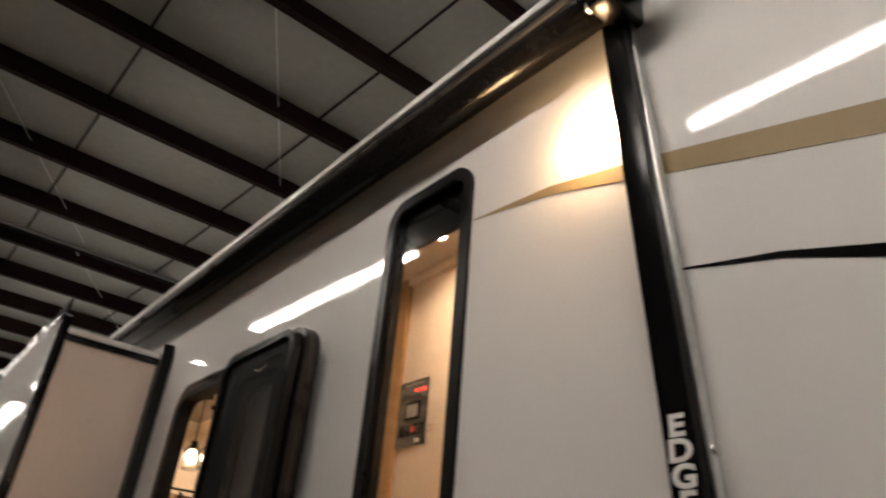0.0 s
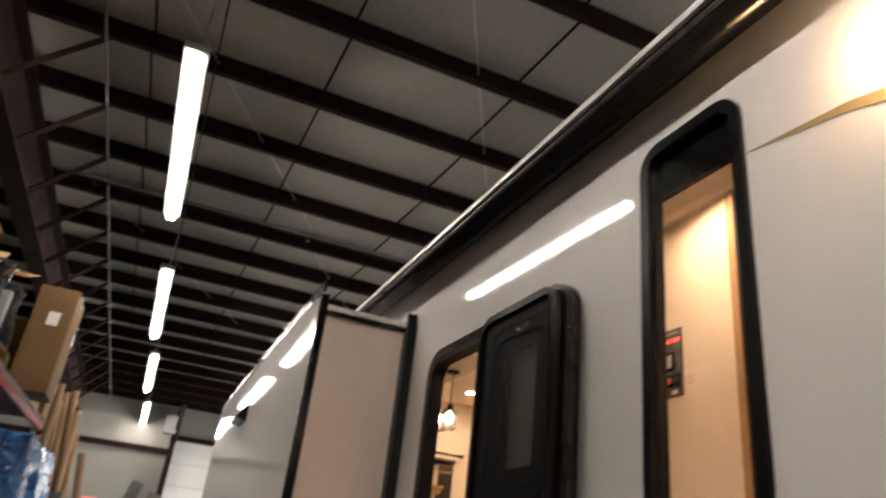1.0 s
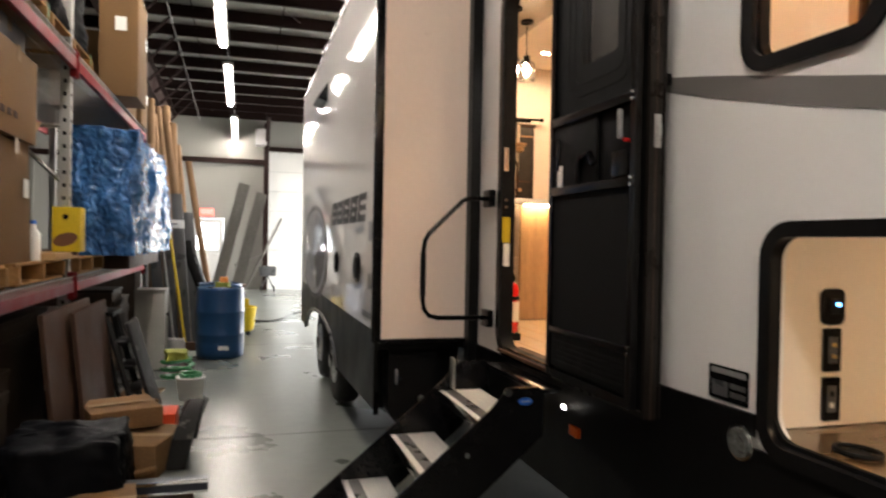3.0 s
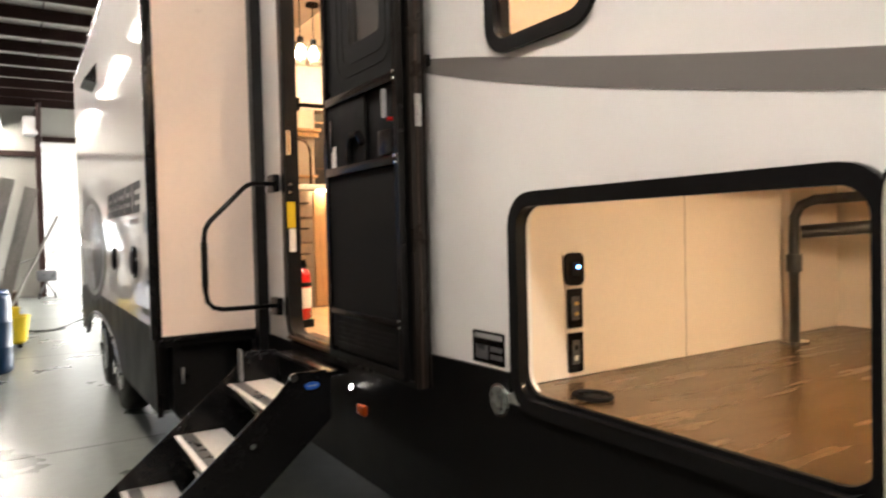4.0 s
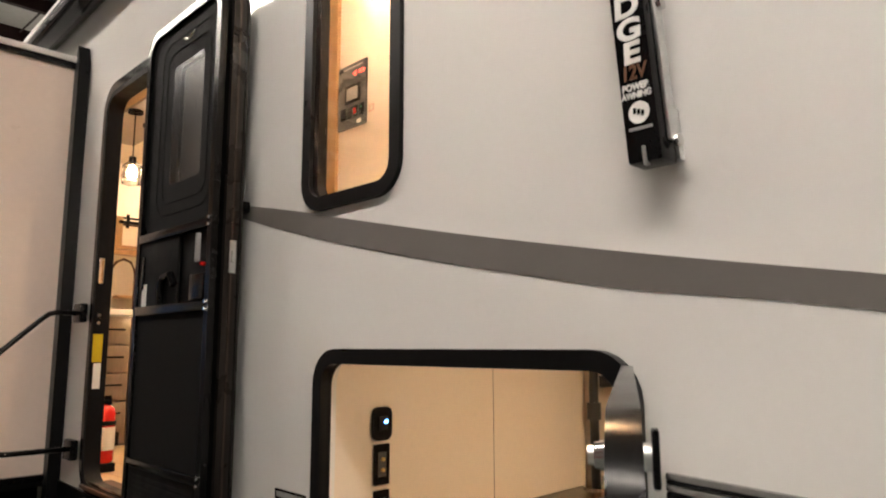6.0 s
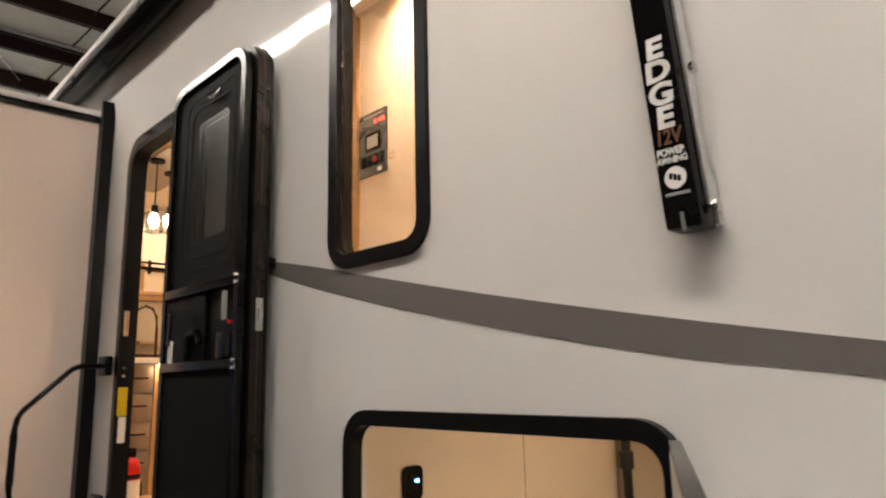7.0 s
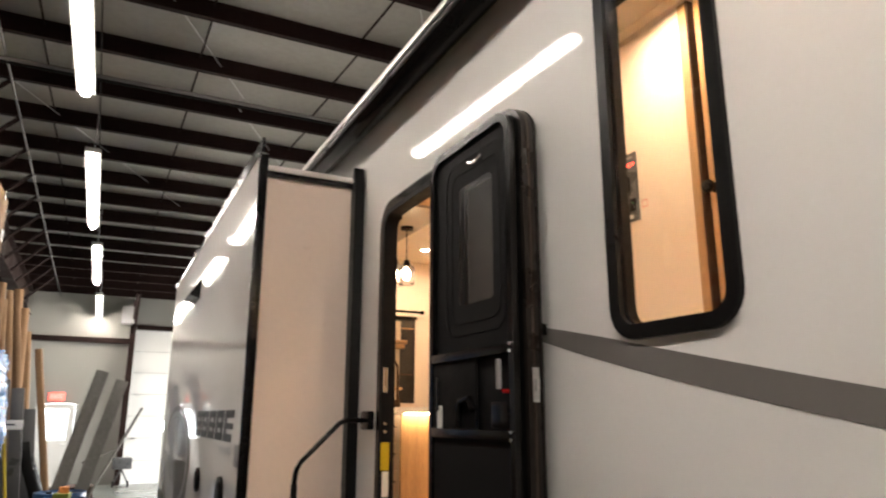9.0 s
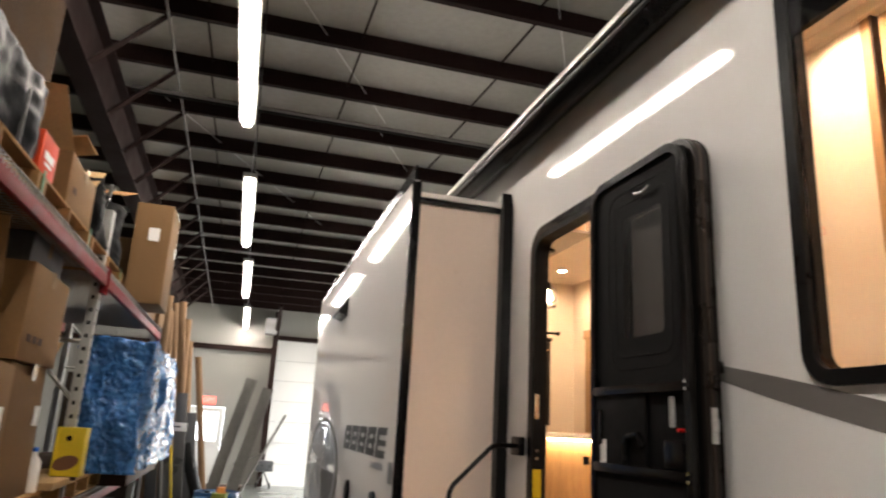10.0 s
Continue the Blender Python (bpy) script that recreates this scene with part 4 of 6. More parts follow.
part("screen_mesh", plate(rounded(2.862, 2.02, 3.458, 2.84, 0.07), [rounded(2.985, 2.192, 3.245, 2.665, 0.022)], 1.446, 1.449), M_MESHF, scr)
part("mesh_over_glass", plate(rounded(2.984, 2.191, 3.246, 2.666, 0.022), [], 1.4455, 1.4465), clear_glass("screen_over_glass", (0.78, 0.78, 0.78), 0.3, 0.12), scr)
part("glass_surround", ring(2.93, 2.12, 3.31, 2.735, 0.06, 0.010, 1.4435, 1.4455, 8), M_MESHF, scr)
part("glass_surround", ring(2.895, 2.075, 3.36, 2.785, 0.08, 0.010, 1.4435, 1.4455, 8), M_MESHF, scr)
part("mid_rail", box(1.426, 2.862, 1.985, 1.455, 3.458, 2.018, 0.004), M_BLACK, scr)
part("mid_rail", box(1.426, 2.862, 1.70, 1.455, 3.458, 1.735, 0.004), M_BLACK, scr)
part("mid_panel", box(1.437, 3.105, 1.736, 1.45, 3.458, 1.984, 0.004), M_BLACKM, scr)
part("latch_recess", box(1.452, 2.865, 1.736, 1.462, 3.104, 1.984, 0.003), M_BLACKM, scr)
part("slider_pull", box(1.43, 3.40, 1.80, 1.437, 3.425, 1.93, 0.004), M_BLACK, scr)
part("finger_pull", tube([(1.433, 3.23, 1.74), (1.425, 3.22, 1.80), (1.422, 3.19, 1.835), (1.422, 3.13, 1.84), (1.43, 3.11, 1.80)], 0.014, 8), M_BLACK, scr)
part("lever", box(1.425, 2.928, 1.87, 1.44, 2.945, 1.97, 0.004), M_GREYP, scr, "grey plastic lever")
part("lock_knob", rod((1.43, 2.905, 1.862), (1.452, 2.905, 1.862), 0.007, 10), M_EXTING, scr, "small red lock knob")
part("latch_body", box(1.43, 2.88, 1.74, 1.452, 2.99, 1.83, 0.006), M_BLACK, scr)
part("tag", box(1.434, 3.375, 1.735, 1.4368, 3.415, 1.82), M_PAPER, scr, "white paper tag")
part("lower_panel", plate(rounded(2.862, 1.165, 3.458, 1.698, 0.004), [], 1.44, 1.446), M_MESHF, scr)
part("kick_rail", box(1.428, 2.862, 1.135, 1.455, 3.458, 1.164, 0.004), M_BLACK, scr)
part("kick_panel", box(1.438, 2.862, 1.0, 1.45, 3.458, 1.134, 0.003), M_BLACKM, scr)
for k in range(5):
    part("kick_rib", box(1.4365, 2.9, 1.02 + 0.02 * k, 1.438, 3.42, 1.028 + 0.02 * k, 0.002), M_BLACKM, scr)
for z in (2.003, 1.718, 1.15):
    for dz in (-0.012, 0.012):
        part("screw", rod((1.421, 2.85, z + dz), (1.43, 2.85, z + dz), 0.0065, 8), M_CHROME, scr)

# grab rail on the far jamb
gb = thing("grab_rail", (W, 4.55, 1.07), "black folding grab rail beside the entry door", "grab rail")
part("rail", tube([(1.56, 4.55, 1.755), (1.44, 4.55, 1.755), (1.41, 4.55, 1.745), (1.39, 4.55, 1.73), (1.20, 4.55, 1.545), (1.18, 4.55, 1.51), (1.172, 4.55, 1.46), (1.17, 4.55, 1.18), (1.18, 4.55, 1.12), (1.21, 4.55, 1.085), (1.26, 4.55, 1.072), (1.56, 4.55, 1.07)], 0.0135, 12), M_BLACK, gb, smooth=True)
part("grip_sleeve", rod((1.1705, 4.55, 1.20), (1.1705, 4.55, 1.44), 0.0165, 12), M_RUBBER, gb)
for z in (1.755, 1.07):
    part("bracket", box(1.53, 4.47, z - 0.05, W - 0.0145, 4.59, z + 0.05, 0.012), M_BLACK, gb)

# fold-down steps
st = thing("entry_steps", (0.7, 3.95, 0), "black folding entry steps with bright metal treads", "steps")
prof = [(1.47, 0.66), (1.475, 0.84), (1.45, 0.875), (1.31, 0.878), (1.225, 0.785), (0.36, 0.055), (0.30, 0.0), (0.70, 0.0)]
for y0, lbl in ((3.585, ""), (4.27, "")):
    b = plate(prof, [], 0, 0.012)
    bmesh.ops.transform(b, verts=b.verts, matrix=Matrix(((0, 1, 0, 0), (1, 0, 0, y0), (0, 0, 1, 0), (0, 0, 0, 1))))
    bmesh.ops.recalc_face_normals(b, faces=b.faces)
    part("stringer", b, M_BLACK, st)
for k, (x, z) in enumerate(((1.19, 0.725), (0.935, 0.51), (0.69, 0.295), (0.45, 0.095))):
    tr = part("tread", box(x, 3.60, z - 0.03, x + 0.235, 4.267, z, 0.005), M_ALU, st)
    part("grip_strip", box(x + 0.03, 3.615, z + 0.0005, x + 0.085, 4.25, z + 0.003), M_DGREY, tr)
    part("nosing", box(x - 0.006, 3.602, z - 0.042, x - 0.0005, 4.265, z + 0.004, 0.002), M_CHROME, tr)
oval = rod((1.385, 3.5830, 0.815), (1.385, 3.5848, 0.815), 0.033, 24)
for v in oval.verts:
    v.co.z = 0.815 + 0.5 * (v.co.z - 0.815)
bl_ = part("badge", oval, M_BLUEP, st, "oval blue badge")
part("badge_bar", box(1.365, 3.5818, 0.8125, 1.405, 3.5829, 0.8175), M_GREYP, bl_)
sl_ = part("step_lamp", rod((1.555, 3.555, 0.79), (1.561, 3.555, 0.79), 0.013, 18), M_CHROME, st, "small lit white lamp")
part("lens", rod((1.551, 3.555, 0.79), (1.555, 3.555, 0.79), 0.009, 16), glow("white_led", (1.0, 0.95, 0.88), 40.0), sl_)
part("top_platform", box(1.455, 3.60, 0.84, W - 0.02, 4.267, 0.862, 0.004), M_BLACK, st)
part("pivot_plate", box(1.25, 4.20, 0.74, 1.26, 4.265, 0.90, 0.004), M_STEEL, st)
part("pivot_bolt", rod((1.30, 3.57, 0.86), (1.30, 3.585, 0.86), 0.018, 10), M_CHROME, st)
part("stringer_bolt", rod((1.12, 3.575, 0.60), (1.12, 3.585, 0.60), 0.012, 8), M_CHROME, st)

# ---- rooms of the trailer ----
HALL = 2.41
rooms = thing("room_shell", (2.8, 4, 0.9), "cream walls and ceiling of the trailer's rooms", "interior", kind="structure")
part("room_floor", box(W + 0.047, 2.47, 0.86, 3.98, 9.94, 0.905), M_PLANK, rooms)
part("room_ceiling", box(W + 0.047, -1.0, 3.65, 3.98, 9.94, 3.68), M_WARM, rooms)
part("front_room_floor", box(W + 0.047, -1.0, 1.665, 3.98, 3.34, 1.70), M_PLANK, rooms)
part("hall_wall", box(HALL, 2.925, 1.701, HALL + 0.04, 3.49, 3.649), M_WARM, rooms)
part("hall_wall", box(HALL, -0.97, 1.701, HALL + 0.04, 2.05, 3.649), M_WARM, rooms)
part("hall_post", box(HALL - 0.02, 3.491, 0.906, HALL + 0.05, 3.67, 3.649, 0.004), M_OAK, rooms)
part("crown_moulding", box(HALL - 0.035, -0.97, 3.590, HALL - 0.001, 3.489, 3.648, 0.008), M_WARM, rooms)
part("partition", box(W + 0.047, -1.0, 1.70, 3.98, -0.97, 3.649), M_WARM, rooms)
part("wall_lining", box(3.95, -0.97, 1.70, 3.98, 3.34, 3.649), M_WARM, rooms)
part("back_wall", box(W + 0.047, 8.6, 0.906, 3.98, 8.63, 3.649), M_WARM, rooms)
part("side_wall", box(3.94, 3.40, 0.906, 3.98, 8.6, 3.649), M_WARM, rooms)
part("entry_side", box(W + 0.0855, 3.39, 0.906, W + 0.115, 3.57, 3.649), M_WARM, rooms)
for k in range(9):
    part("plank", box(W + 0.05 + k * 0.155, 3.4, 0.9052, W + 0.202 + k * 0.155, 8.59, 0.909), M_PLANK, rooms)
wd = thing("interior_door", (HALL, 2.45, 1.70), "brown wooden inner door with a black knob, closed", "door")
part("leaf", box(HALL + 0.006, 2.10, 1.705, HALL + 0.038, 2.848, 3.58, 0.003), M_OAK, wd)
part("stile", box(HALL - 0.012, 2.875, 1.702, HALL + 0.04, 2.924, 3.589, 0.003), M_OAK, wd)
part("edge_strip", box(HALL - 0.018, 2.862, 1.702, HALL + 0.03, 2.8745, 3.589, 0.003), M_DARKB, wd)
part("stile", box(HALL - 0.012, 2.051, 1.702, HALL + 0.04, 2.098, 3.589, 0.003), M_OAK, wd)
kb = lathe([(0.022, 0), (0.022, 0.008), (0.012, 0.012), (0.013, 0.03), (0.028, 0.038), (0.03, 0.055), (0.018, 0.065)], (0, 0, 0), 16)
bmesh.ops.transform(kb, verts=kb.verts, matrix=Matrix.Translation((HALL + 0.006, 2.815, 2.695)) @ Matrix.Rotation(radians(-90), 4, "Y"))
part("knob", kb, M_BLACK, wd, smooth=True)
cp = thing("control_panel", (HALL, 3.37, 2.67), "dark control panel with a screen and red lamps", "control panel")
part("plate", box(HALL - 0.012, 3.255, 2.672, HALL - 0.0005, 3.488, 3.012, 0.004), M_DGREY, cp)
sc = part("screen", box(HALL - 0.018, 3.30, 2.80, HALL - 0.0121, 3.42, 2.895, 0.002), M_BLACK, cp)
part("display", box(HALL - 0.0195, 3.315, 2.815, HALL - 0.0181, 3.405, 2.88), M_GREYP, sc)
for y in (3.268, 3.295, 3.335):
    part("red_lamp", box(HALL - 0.0145, y, 2.945, HALL - 0.0121, y + 0.014, 2.96), M_LEDR, cp)
for y in (3.265, 3.315, 3.365, 3.415):
    part("rocker", box(HALL - 0.019, y, 2.72, HALL - 0.0121, y + 0.04, 2.78, 0.003), M_BLACK, cp)
part("green_lamp", box(HALL - 0.0205, 3.278, 2.755, HALL - 0.0191, 3.288, 2.762), M_GREEN, cp)
part("red_rocker", box(HALL - 0.0205, 3.325, 2.735, HALL - 0.0191, 3.345, 2.765), M_EXTING, cp)
part("white_tag", box(HALL - 0.0135, 3.29, 2.685, HALL - 0.0121, 3.325, 2.705), M_PAPER, cp)
part("print_bar", box(HALL - 0.0135, 3.28, 2.985, HALL - 0.0121, 3.44, 2.993), M_GREYP, cp)
pink = mat("pink_sticker", (0.60, 0.14, 0.09), 0.6, vary=0.05)
part("sticker_edge", plate([(3.205, 2.725), (3.24, 2.725), (3.24, 2.76), (3.205, 2.76)], [[(3.208, 2.728), (3.237, 2.728), (3.237, 2.757), (3.208, 2.757)]], HALL - 0.002, HALL - 0.0005), pink, cp)

# kitchen seen through the entry
isl = thing("kitchen_island", (2.4, 5.8, 0.91), "oak and grey kitchen island with drawers", "kitchen island")
part("body", box(1.80, 5.71, 0.91, 2.95, 7.2, 1.795), M_GREYWOOD, isl)
part("end_panel", box(2.24, 5.69, 0.92, 2.95, 5.709, 1.79), M_OAK, isl, "lit oak end panel")
part("toe_kick", box(1.82, 5.70, 0.911, 2.2, 5.709, 1.0), M_BLACKM, isl)
for k in range(4):
    z0 = 1.03 + k * 0.19
    dr = part("drawer", box(2.03, 5.69, z0, 2.232, 5.709, z0 + 0.175, 0.004), M_GREYWOOD, isl)
    part("pull", rod((2.08, 5.675, z0 + 0.1), (2.19, 5.675, z0 + 0.1), 0.006, 8), M_BLACK, dr)
part("counter", box(1.74, 5.60, 1.80, 3.05, 7.3, 1.84, 0.006), mat("white_stone_counter", (0.75, 0.73, 0.69), 0.25, vary=0.08, scale=12), isl)
part("led_strip", box(2.25, 5.63, 1.788, 2.95, 5.65, 1.799), M_LEDS, isl)
part("outlet", box(2.55, 5.685, 1.62, 2.60, 5.6899, 1.68, 0.002), M_BLACK, isl)
fa = thing("kitchen_faucet", (2.25, 6.4, 1.84), "dark arched kitchen faucet on the counter", "faucet")
part("spout", tube([(2.50, 6.4, 1.84), (2.50, 6.4, 2.10), (2.49, 6.39, 2.20), (2.45, 6.37, 2.26), (2.39, 6.36, 2.28), (2.33, 6.35, 2.25), (2.29, 6.35, 2.18), (2.28, 6.35, 2.05)], 0.011, 8), M_DARKB, fa, smooth=True)
part("spray_head", rod((2.28, 6.35, 2.05), (2.28, 6.35, 1.96), 0.019, 10), M_BLACK, fa)
part("base", rod((2.50, 6.4, 1.8402), (2.50, 6.4, 1.87), 0.028, 14), M_DARKB, fa)
dw = thing("dark_window_blind", (3.35, 8.58, 1.92), "dark window with a black curtain rod", "window blind")
part("panel", box(2.05, 8.57, 1.92, 3.62, 8.598, 2.92, 0.004), mat("dark_tinted_window", (0.03, 0.027, 0.025), 0.1, vary=0.3), dw)
part("frame", box(2.03, 8.56, 2.92, 3.64, 8.598, 2.96, 0.004), M_DARKB, dw)
part("rod", rod((2.0, 8.53, 3.01), (3.68, 8.53, 3.01), 0.014, 8), M_BLACK, dw)
part("finial", rod((3.68, 8.53, 3.01), (3.71, 8.53, 3.01), 0.025, 8), M_BLACK, dw)
part("louvre", box(2.1, 8.562, 2.80, 3.6, 8.5695, 2.815), M_OAK, dw)
part("louvre", box(2.1, 8.562, 2.25, 3.6, 8.5695, 2.262), M_DARKB, dw)
oc = thing("window_casing", (3.93, 8.2, 1.86), "oak window casing on the kitchen's side wall", "window casing")
part("jamb", box(3.90, 8.08, 1.86, 3.9395, 8.22, 2.93, 0.004), M_OAK, oc)
part("head", box(3.89, 7.2, 2.931, 3.9395, 8.25, 3.03, 0.004), M_OAK, oc)
bx = thing("ceiling_beam", (2.35, 6.0, 3.34), "wooden box beam that carries the pendant lamps", "beam")
part("box", box(2.22, 5.55, 3.36, 2.50, 6.7, 3.648, 0.004), M_OAK, bx)
part("underside", box(2.17, 5.5, 3.335, 2.55, 6.75, 3.359, 0.004), M_GREYWOOD, bx)
for x, y, z in ((2.21, 5.80, 2.86), (2.42, 6.06, 2.93)):
    pn = thing("pendant_lamp", (x, y, z), "caged glass pendant lamp with a glowing warm bulb", "pendant lamp", "pendant lamps over the island")
    part("cord", rod((x, y, z + 0.11), (x, y, 3.316), 0.005, 6), M_BLACK, pn)
    part("rose", rod((x, y, 3.312), (x, y, 3.334), 0.055, 16), M_BLACK, pn)
    part("cap", rod((x, y, z + 0.07), (x, y, z + 0.115), 0.026, 12), M_BLACK, pn)
    part("shade", lathe([(0.028, 0.075), (0.062, 0.045), (0.068, -0.03), (0.06, -0.085)], (x, y, z), 18), M_GLASS, pn, smooth=True)
    part("bulb", lathe([(0.008, -0.045), (0.03, -0.03), (0.034, 0.0), (0.014, 0.05)], (x, y, z), 14), M_BULB, pn, smooth=True)
    for zz, r in ((-0.088, 0.064), (-0.03, 0.072), (0.046, 0.066)):
        part("cage_ring", tube([(x + r * math.cos(a), y + r * math.sin(a), z + zz) for a in [i * math.tau / 18 for i in range(18)]], 0.003, 5, True), M_BLACK, pn)
    for k in range(6):
        a = k * math.tau / 6 + 0.4
        part("cage_bar", tube([(x + r * math.cos(a), y + r * math.sin(a), z + zz) for r, zz in ((0.028, 0.08), (0.066, 0.046), (0.072, -0.03), (0.064, -0.088))], 0.003, 5), M_BLACK, pn)
hu = thing("kitchen_hutch", (2.4, 7.25, 1.841), "taupe kitchen hutch with oak crown and black rail", "hutch")
part("back_panel", box(1.80, 7.235, 1.841, 2.86, 7.26, 2.42), M_TAUPE, hu)
part("crown", box(1.78, 7.15, 2.421, 2.88, 7.26, 2.465, 0.006), M_OAK, hu)
part("crown", box(1.77, 7.11, 2.466, 2.89, 7.26, 2.50, 0.006), M_OAK, hu)
part("upper_panel", box(1.80, 7.235, 2.501, 2.87, 7.26, 2.70), M_WARM, hu)
part("post", box(2.585, 7.16, 2.501, 2.645, 7.2345, 2.77, 0.004), M_OAK, hu)
part("rail", rod((2.60, 7.13, 2.715), (2.94, 7.13, 2.715), 0.016, 10), M_BLACK, hu)
part("hanger", box(2.655, 7.115, 2.66, 2.685, 7.125, 2.79, 0.004), M_BLACK, hu)
part("spice_shelf", box(2.62, 7.12, 2.02, 2.85, 7.2345, 2.045, 0.004), M_OAK, hu)
part("range_knob_panel", box(2.62, 7.16, 1.86, 2.85, 7.2345, 1.93, 0.006), M_DARKB, hu)
for x, y in ((3.0, 5.2), (3.44, 7.9), (2.4, 4.3), (2.0, 1.0)):
    pk = thing("ceiling_puck_light", (x, y, 3.63), "round warm ceiling light, lit", "ceiling light", "round ceiling lights in the trailer")
    part("ring", tube([(x + 0.052 * math.cos(a), y + 0.052 * math.sin(a), 3.642) for a in [i * math.tau / 24 for i in range(24)]], 0.0095, 8, True), M_PAPER, pk, smooth=True)
    part("lens", rod((x, y, 3.641), (x, y, 3.6495), 0.042, 20), M_LEDW, pk)
pk = thing("recessed_ceiling_light", (2.16, 2.97, 3.61), "warm recessed ceiling light in the front room", "ceiling light")
part("ring", lathe([(0.040, 0.0255), (0.041, 0.0), (0.050, 0.0), (0.052, 0.0255)], (2.16, 2.97, 3.624), 24), M_PAPER, pk)
part("lens", rod((2.16, 2.97, 3.640), (2.16, 2.97, 3.6495), 0.0395, 20), M_LEDW, pk)
lb = thing("compartment_light", (2.35, 1.5, 1.63), "small warm light under the compartment ceiling", "ceiling light")
part("lens", rod((2.35, 1.45, 1.625), (2.35, 1.45, 1.6445), 0.05, 16), M_LEDC, lb)
fx = thing("fire_extinguisher", (1.78, 4.74, 0.91), "red fire extinguisher with a white label by the door", "extinguisher")
part("cylinder", lathe([(0.04, 0), (0.052, 0.01), (0.052, 0.26), (0.045, 0.29), (0.02, 0.31)], (1.78, 4.74, 0.955), 20), M_EXTING, fx, smooth=True)
part("label", lathe([(0.0527, 0.07), (0.053, 0.072), (0.053, 0.19), (0.0527, 0.192)], (1.78, 4.74, 0.955), 20), M_PAPER, fx)
part("valve", box(1.755, 4.72, 1.265, 1.805, 4.76, 1.30, 0.006), M_BLACK, fx)
part("handle", box(1.72, 4.72, 1.30, 1.80, 4.755, 1.315, 0.004), M_BLACK, fx)
part("gauge", rod((1.75, 4.735, 1.28), (1.735, 4.735, 1.28), 0.018, 12), M_PAPER, fx)
part("strap", lathe([(0.053, 0.20), (0.056, 0.202), (0.056, 0.222), (0.053, 0.224)], (1.78, 4.74, 0.955), 20), M_BLACKM, fx)
part("stand", box(1.73, 4.69, 0.9092, 1.83, 4.79, 0.955, 0.004), M_BLACKM, fx)

# ---- pallet rack ----
RX0, RX1 = -2.06, -1.0
LOW, HIGH = 1.19, 2.82
rack = thing("pallet_rack", (-1.5, 6.4, 0), "steel pallet rack with white posts and red beams", "rack")
BAYS = (-0.05, 3.2, 6.45, 10.25)
for y in BAYS:
    for x in (RX1 - 0.055, RX0 + 0.02):
        ps = part("post", box(x - 0.035, y - 0.04, 0.012, x + 0.035, y + 0.04, 3.30, 0.006), M_POST, rack)
        part("foot_plate", box(x - 0.06, y - 0.06, 0.0, x + 0.06, y + 0.06, 0.0118), M_POST, ps)
        if x > -1.5 and y > 3:
            for k in range(30):
                z = 0.25 + k * 0.095
                for s in (-0.017, 0.017):
                    if abs(z - LOW) > 0.1 and abs(z - HIGH) > 0.1:
                        part("slot", box(x + 0.0352, y + s - 0.007, z - 0.014, x + 0.0358, y + s + 0.007, z + 0.014), M_BLACKM, ps)
            for z in [0.25 + k * 0.095 for k in range(30)]:
                if y < 9:
                    part("slot", box(x - 0.012, y - 0.0408, z - 0.014, x + 0.012, y - 0.0402, z + 0.014), M_BLACKM, ps)
    for z in (0.3, 1.9):
        part("frame_brace", rod((RX1 - 0.09, y, z), (RX0 + 0.06, y, z + 0.9), 0.016, 4), M_POST, rack)
    part("frame_tie", rod((RX1 - 0.09, y, 2.3), (RX0 + 0.06, y, 2.3), 0.016, 4), M_POST, rack)
for y0, y1 in zip(BAYS, BAYS[1:]):
    for z in (LOW, HIGH):
        for x in (RX1, RX0 - 0.035):
            bmr = box(x - 0.018, y0 + 0.045, z - 0.105, x + 0.018, y1 - 0.045, z - 0.02, 0.004)
            box(x - 0.018 if x > -1.5 else x, y0 + 0.045, z - 0.02, x if x > -1.5 else x + 0.018, y1 - 0.045, z, bm=bmr)
            be = part("beam", bmr, M_RED, rack)
            if x > -1.5:
                for y, s in ((y0, 1), (y1, -1)):
                    part("connector", box(x - 0.025, y + s * 0.041 - 0.003, z - 0.16, x + 0.021, y + s * 0.041 + 0.003, z + 0.04), M_RED, be)
                    part("connector", box(x - 0.0185, y + s * 0.002, z - 0.16, x + 0.006, y + s * 0.042, z + 0.04), M_RED, be)
# wire decks
for y0, y1 in zip(BAYS[1:], BAYS[2:]):
    for z in (LOW, HIGH):
        bmw = bmesh.new()
        n = int((y1 - y0 - 0.1) / 0.055)
        for k in range(n):
            y = y0 + 0.06 + k * 0.055
            box(RX0, y - 0.003, z + 0.001, RX1 + 0.02, y + 0.003, z + 0.007, bm=bmw)
            box(RX1 + 0.016, y - 0.003, z - 0.035, RX1 + 0.022, y + 0.003, z + 0.007, bm=bmw)
        for x in (RX0 + 0.1, -1.6, -1.2, RX1 + 0.019):
            box(x - 0.003, y0 + 0.05, z + 0.0071, x + 0.003, y1 - 0.05, z + 0.012, bm=bmw)
        tagged(part("wire_deck", bmw, M_POST), "welded wire deck lying on the rack beams", "wire deck", "wire decks of the rack")


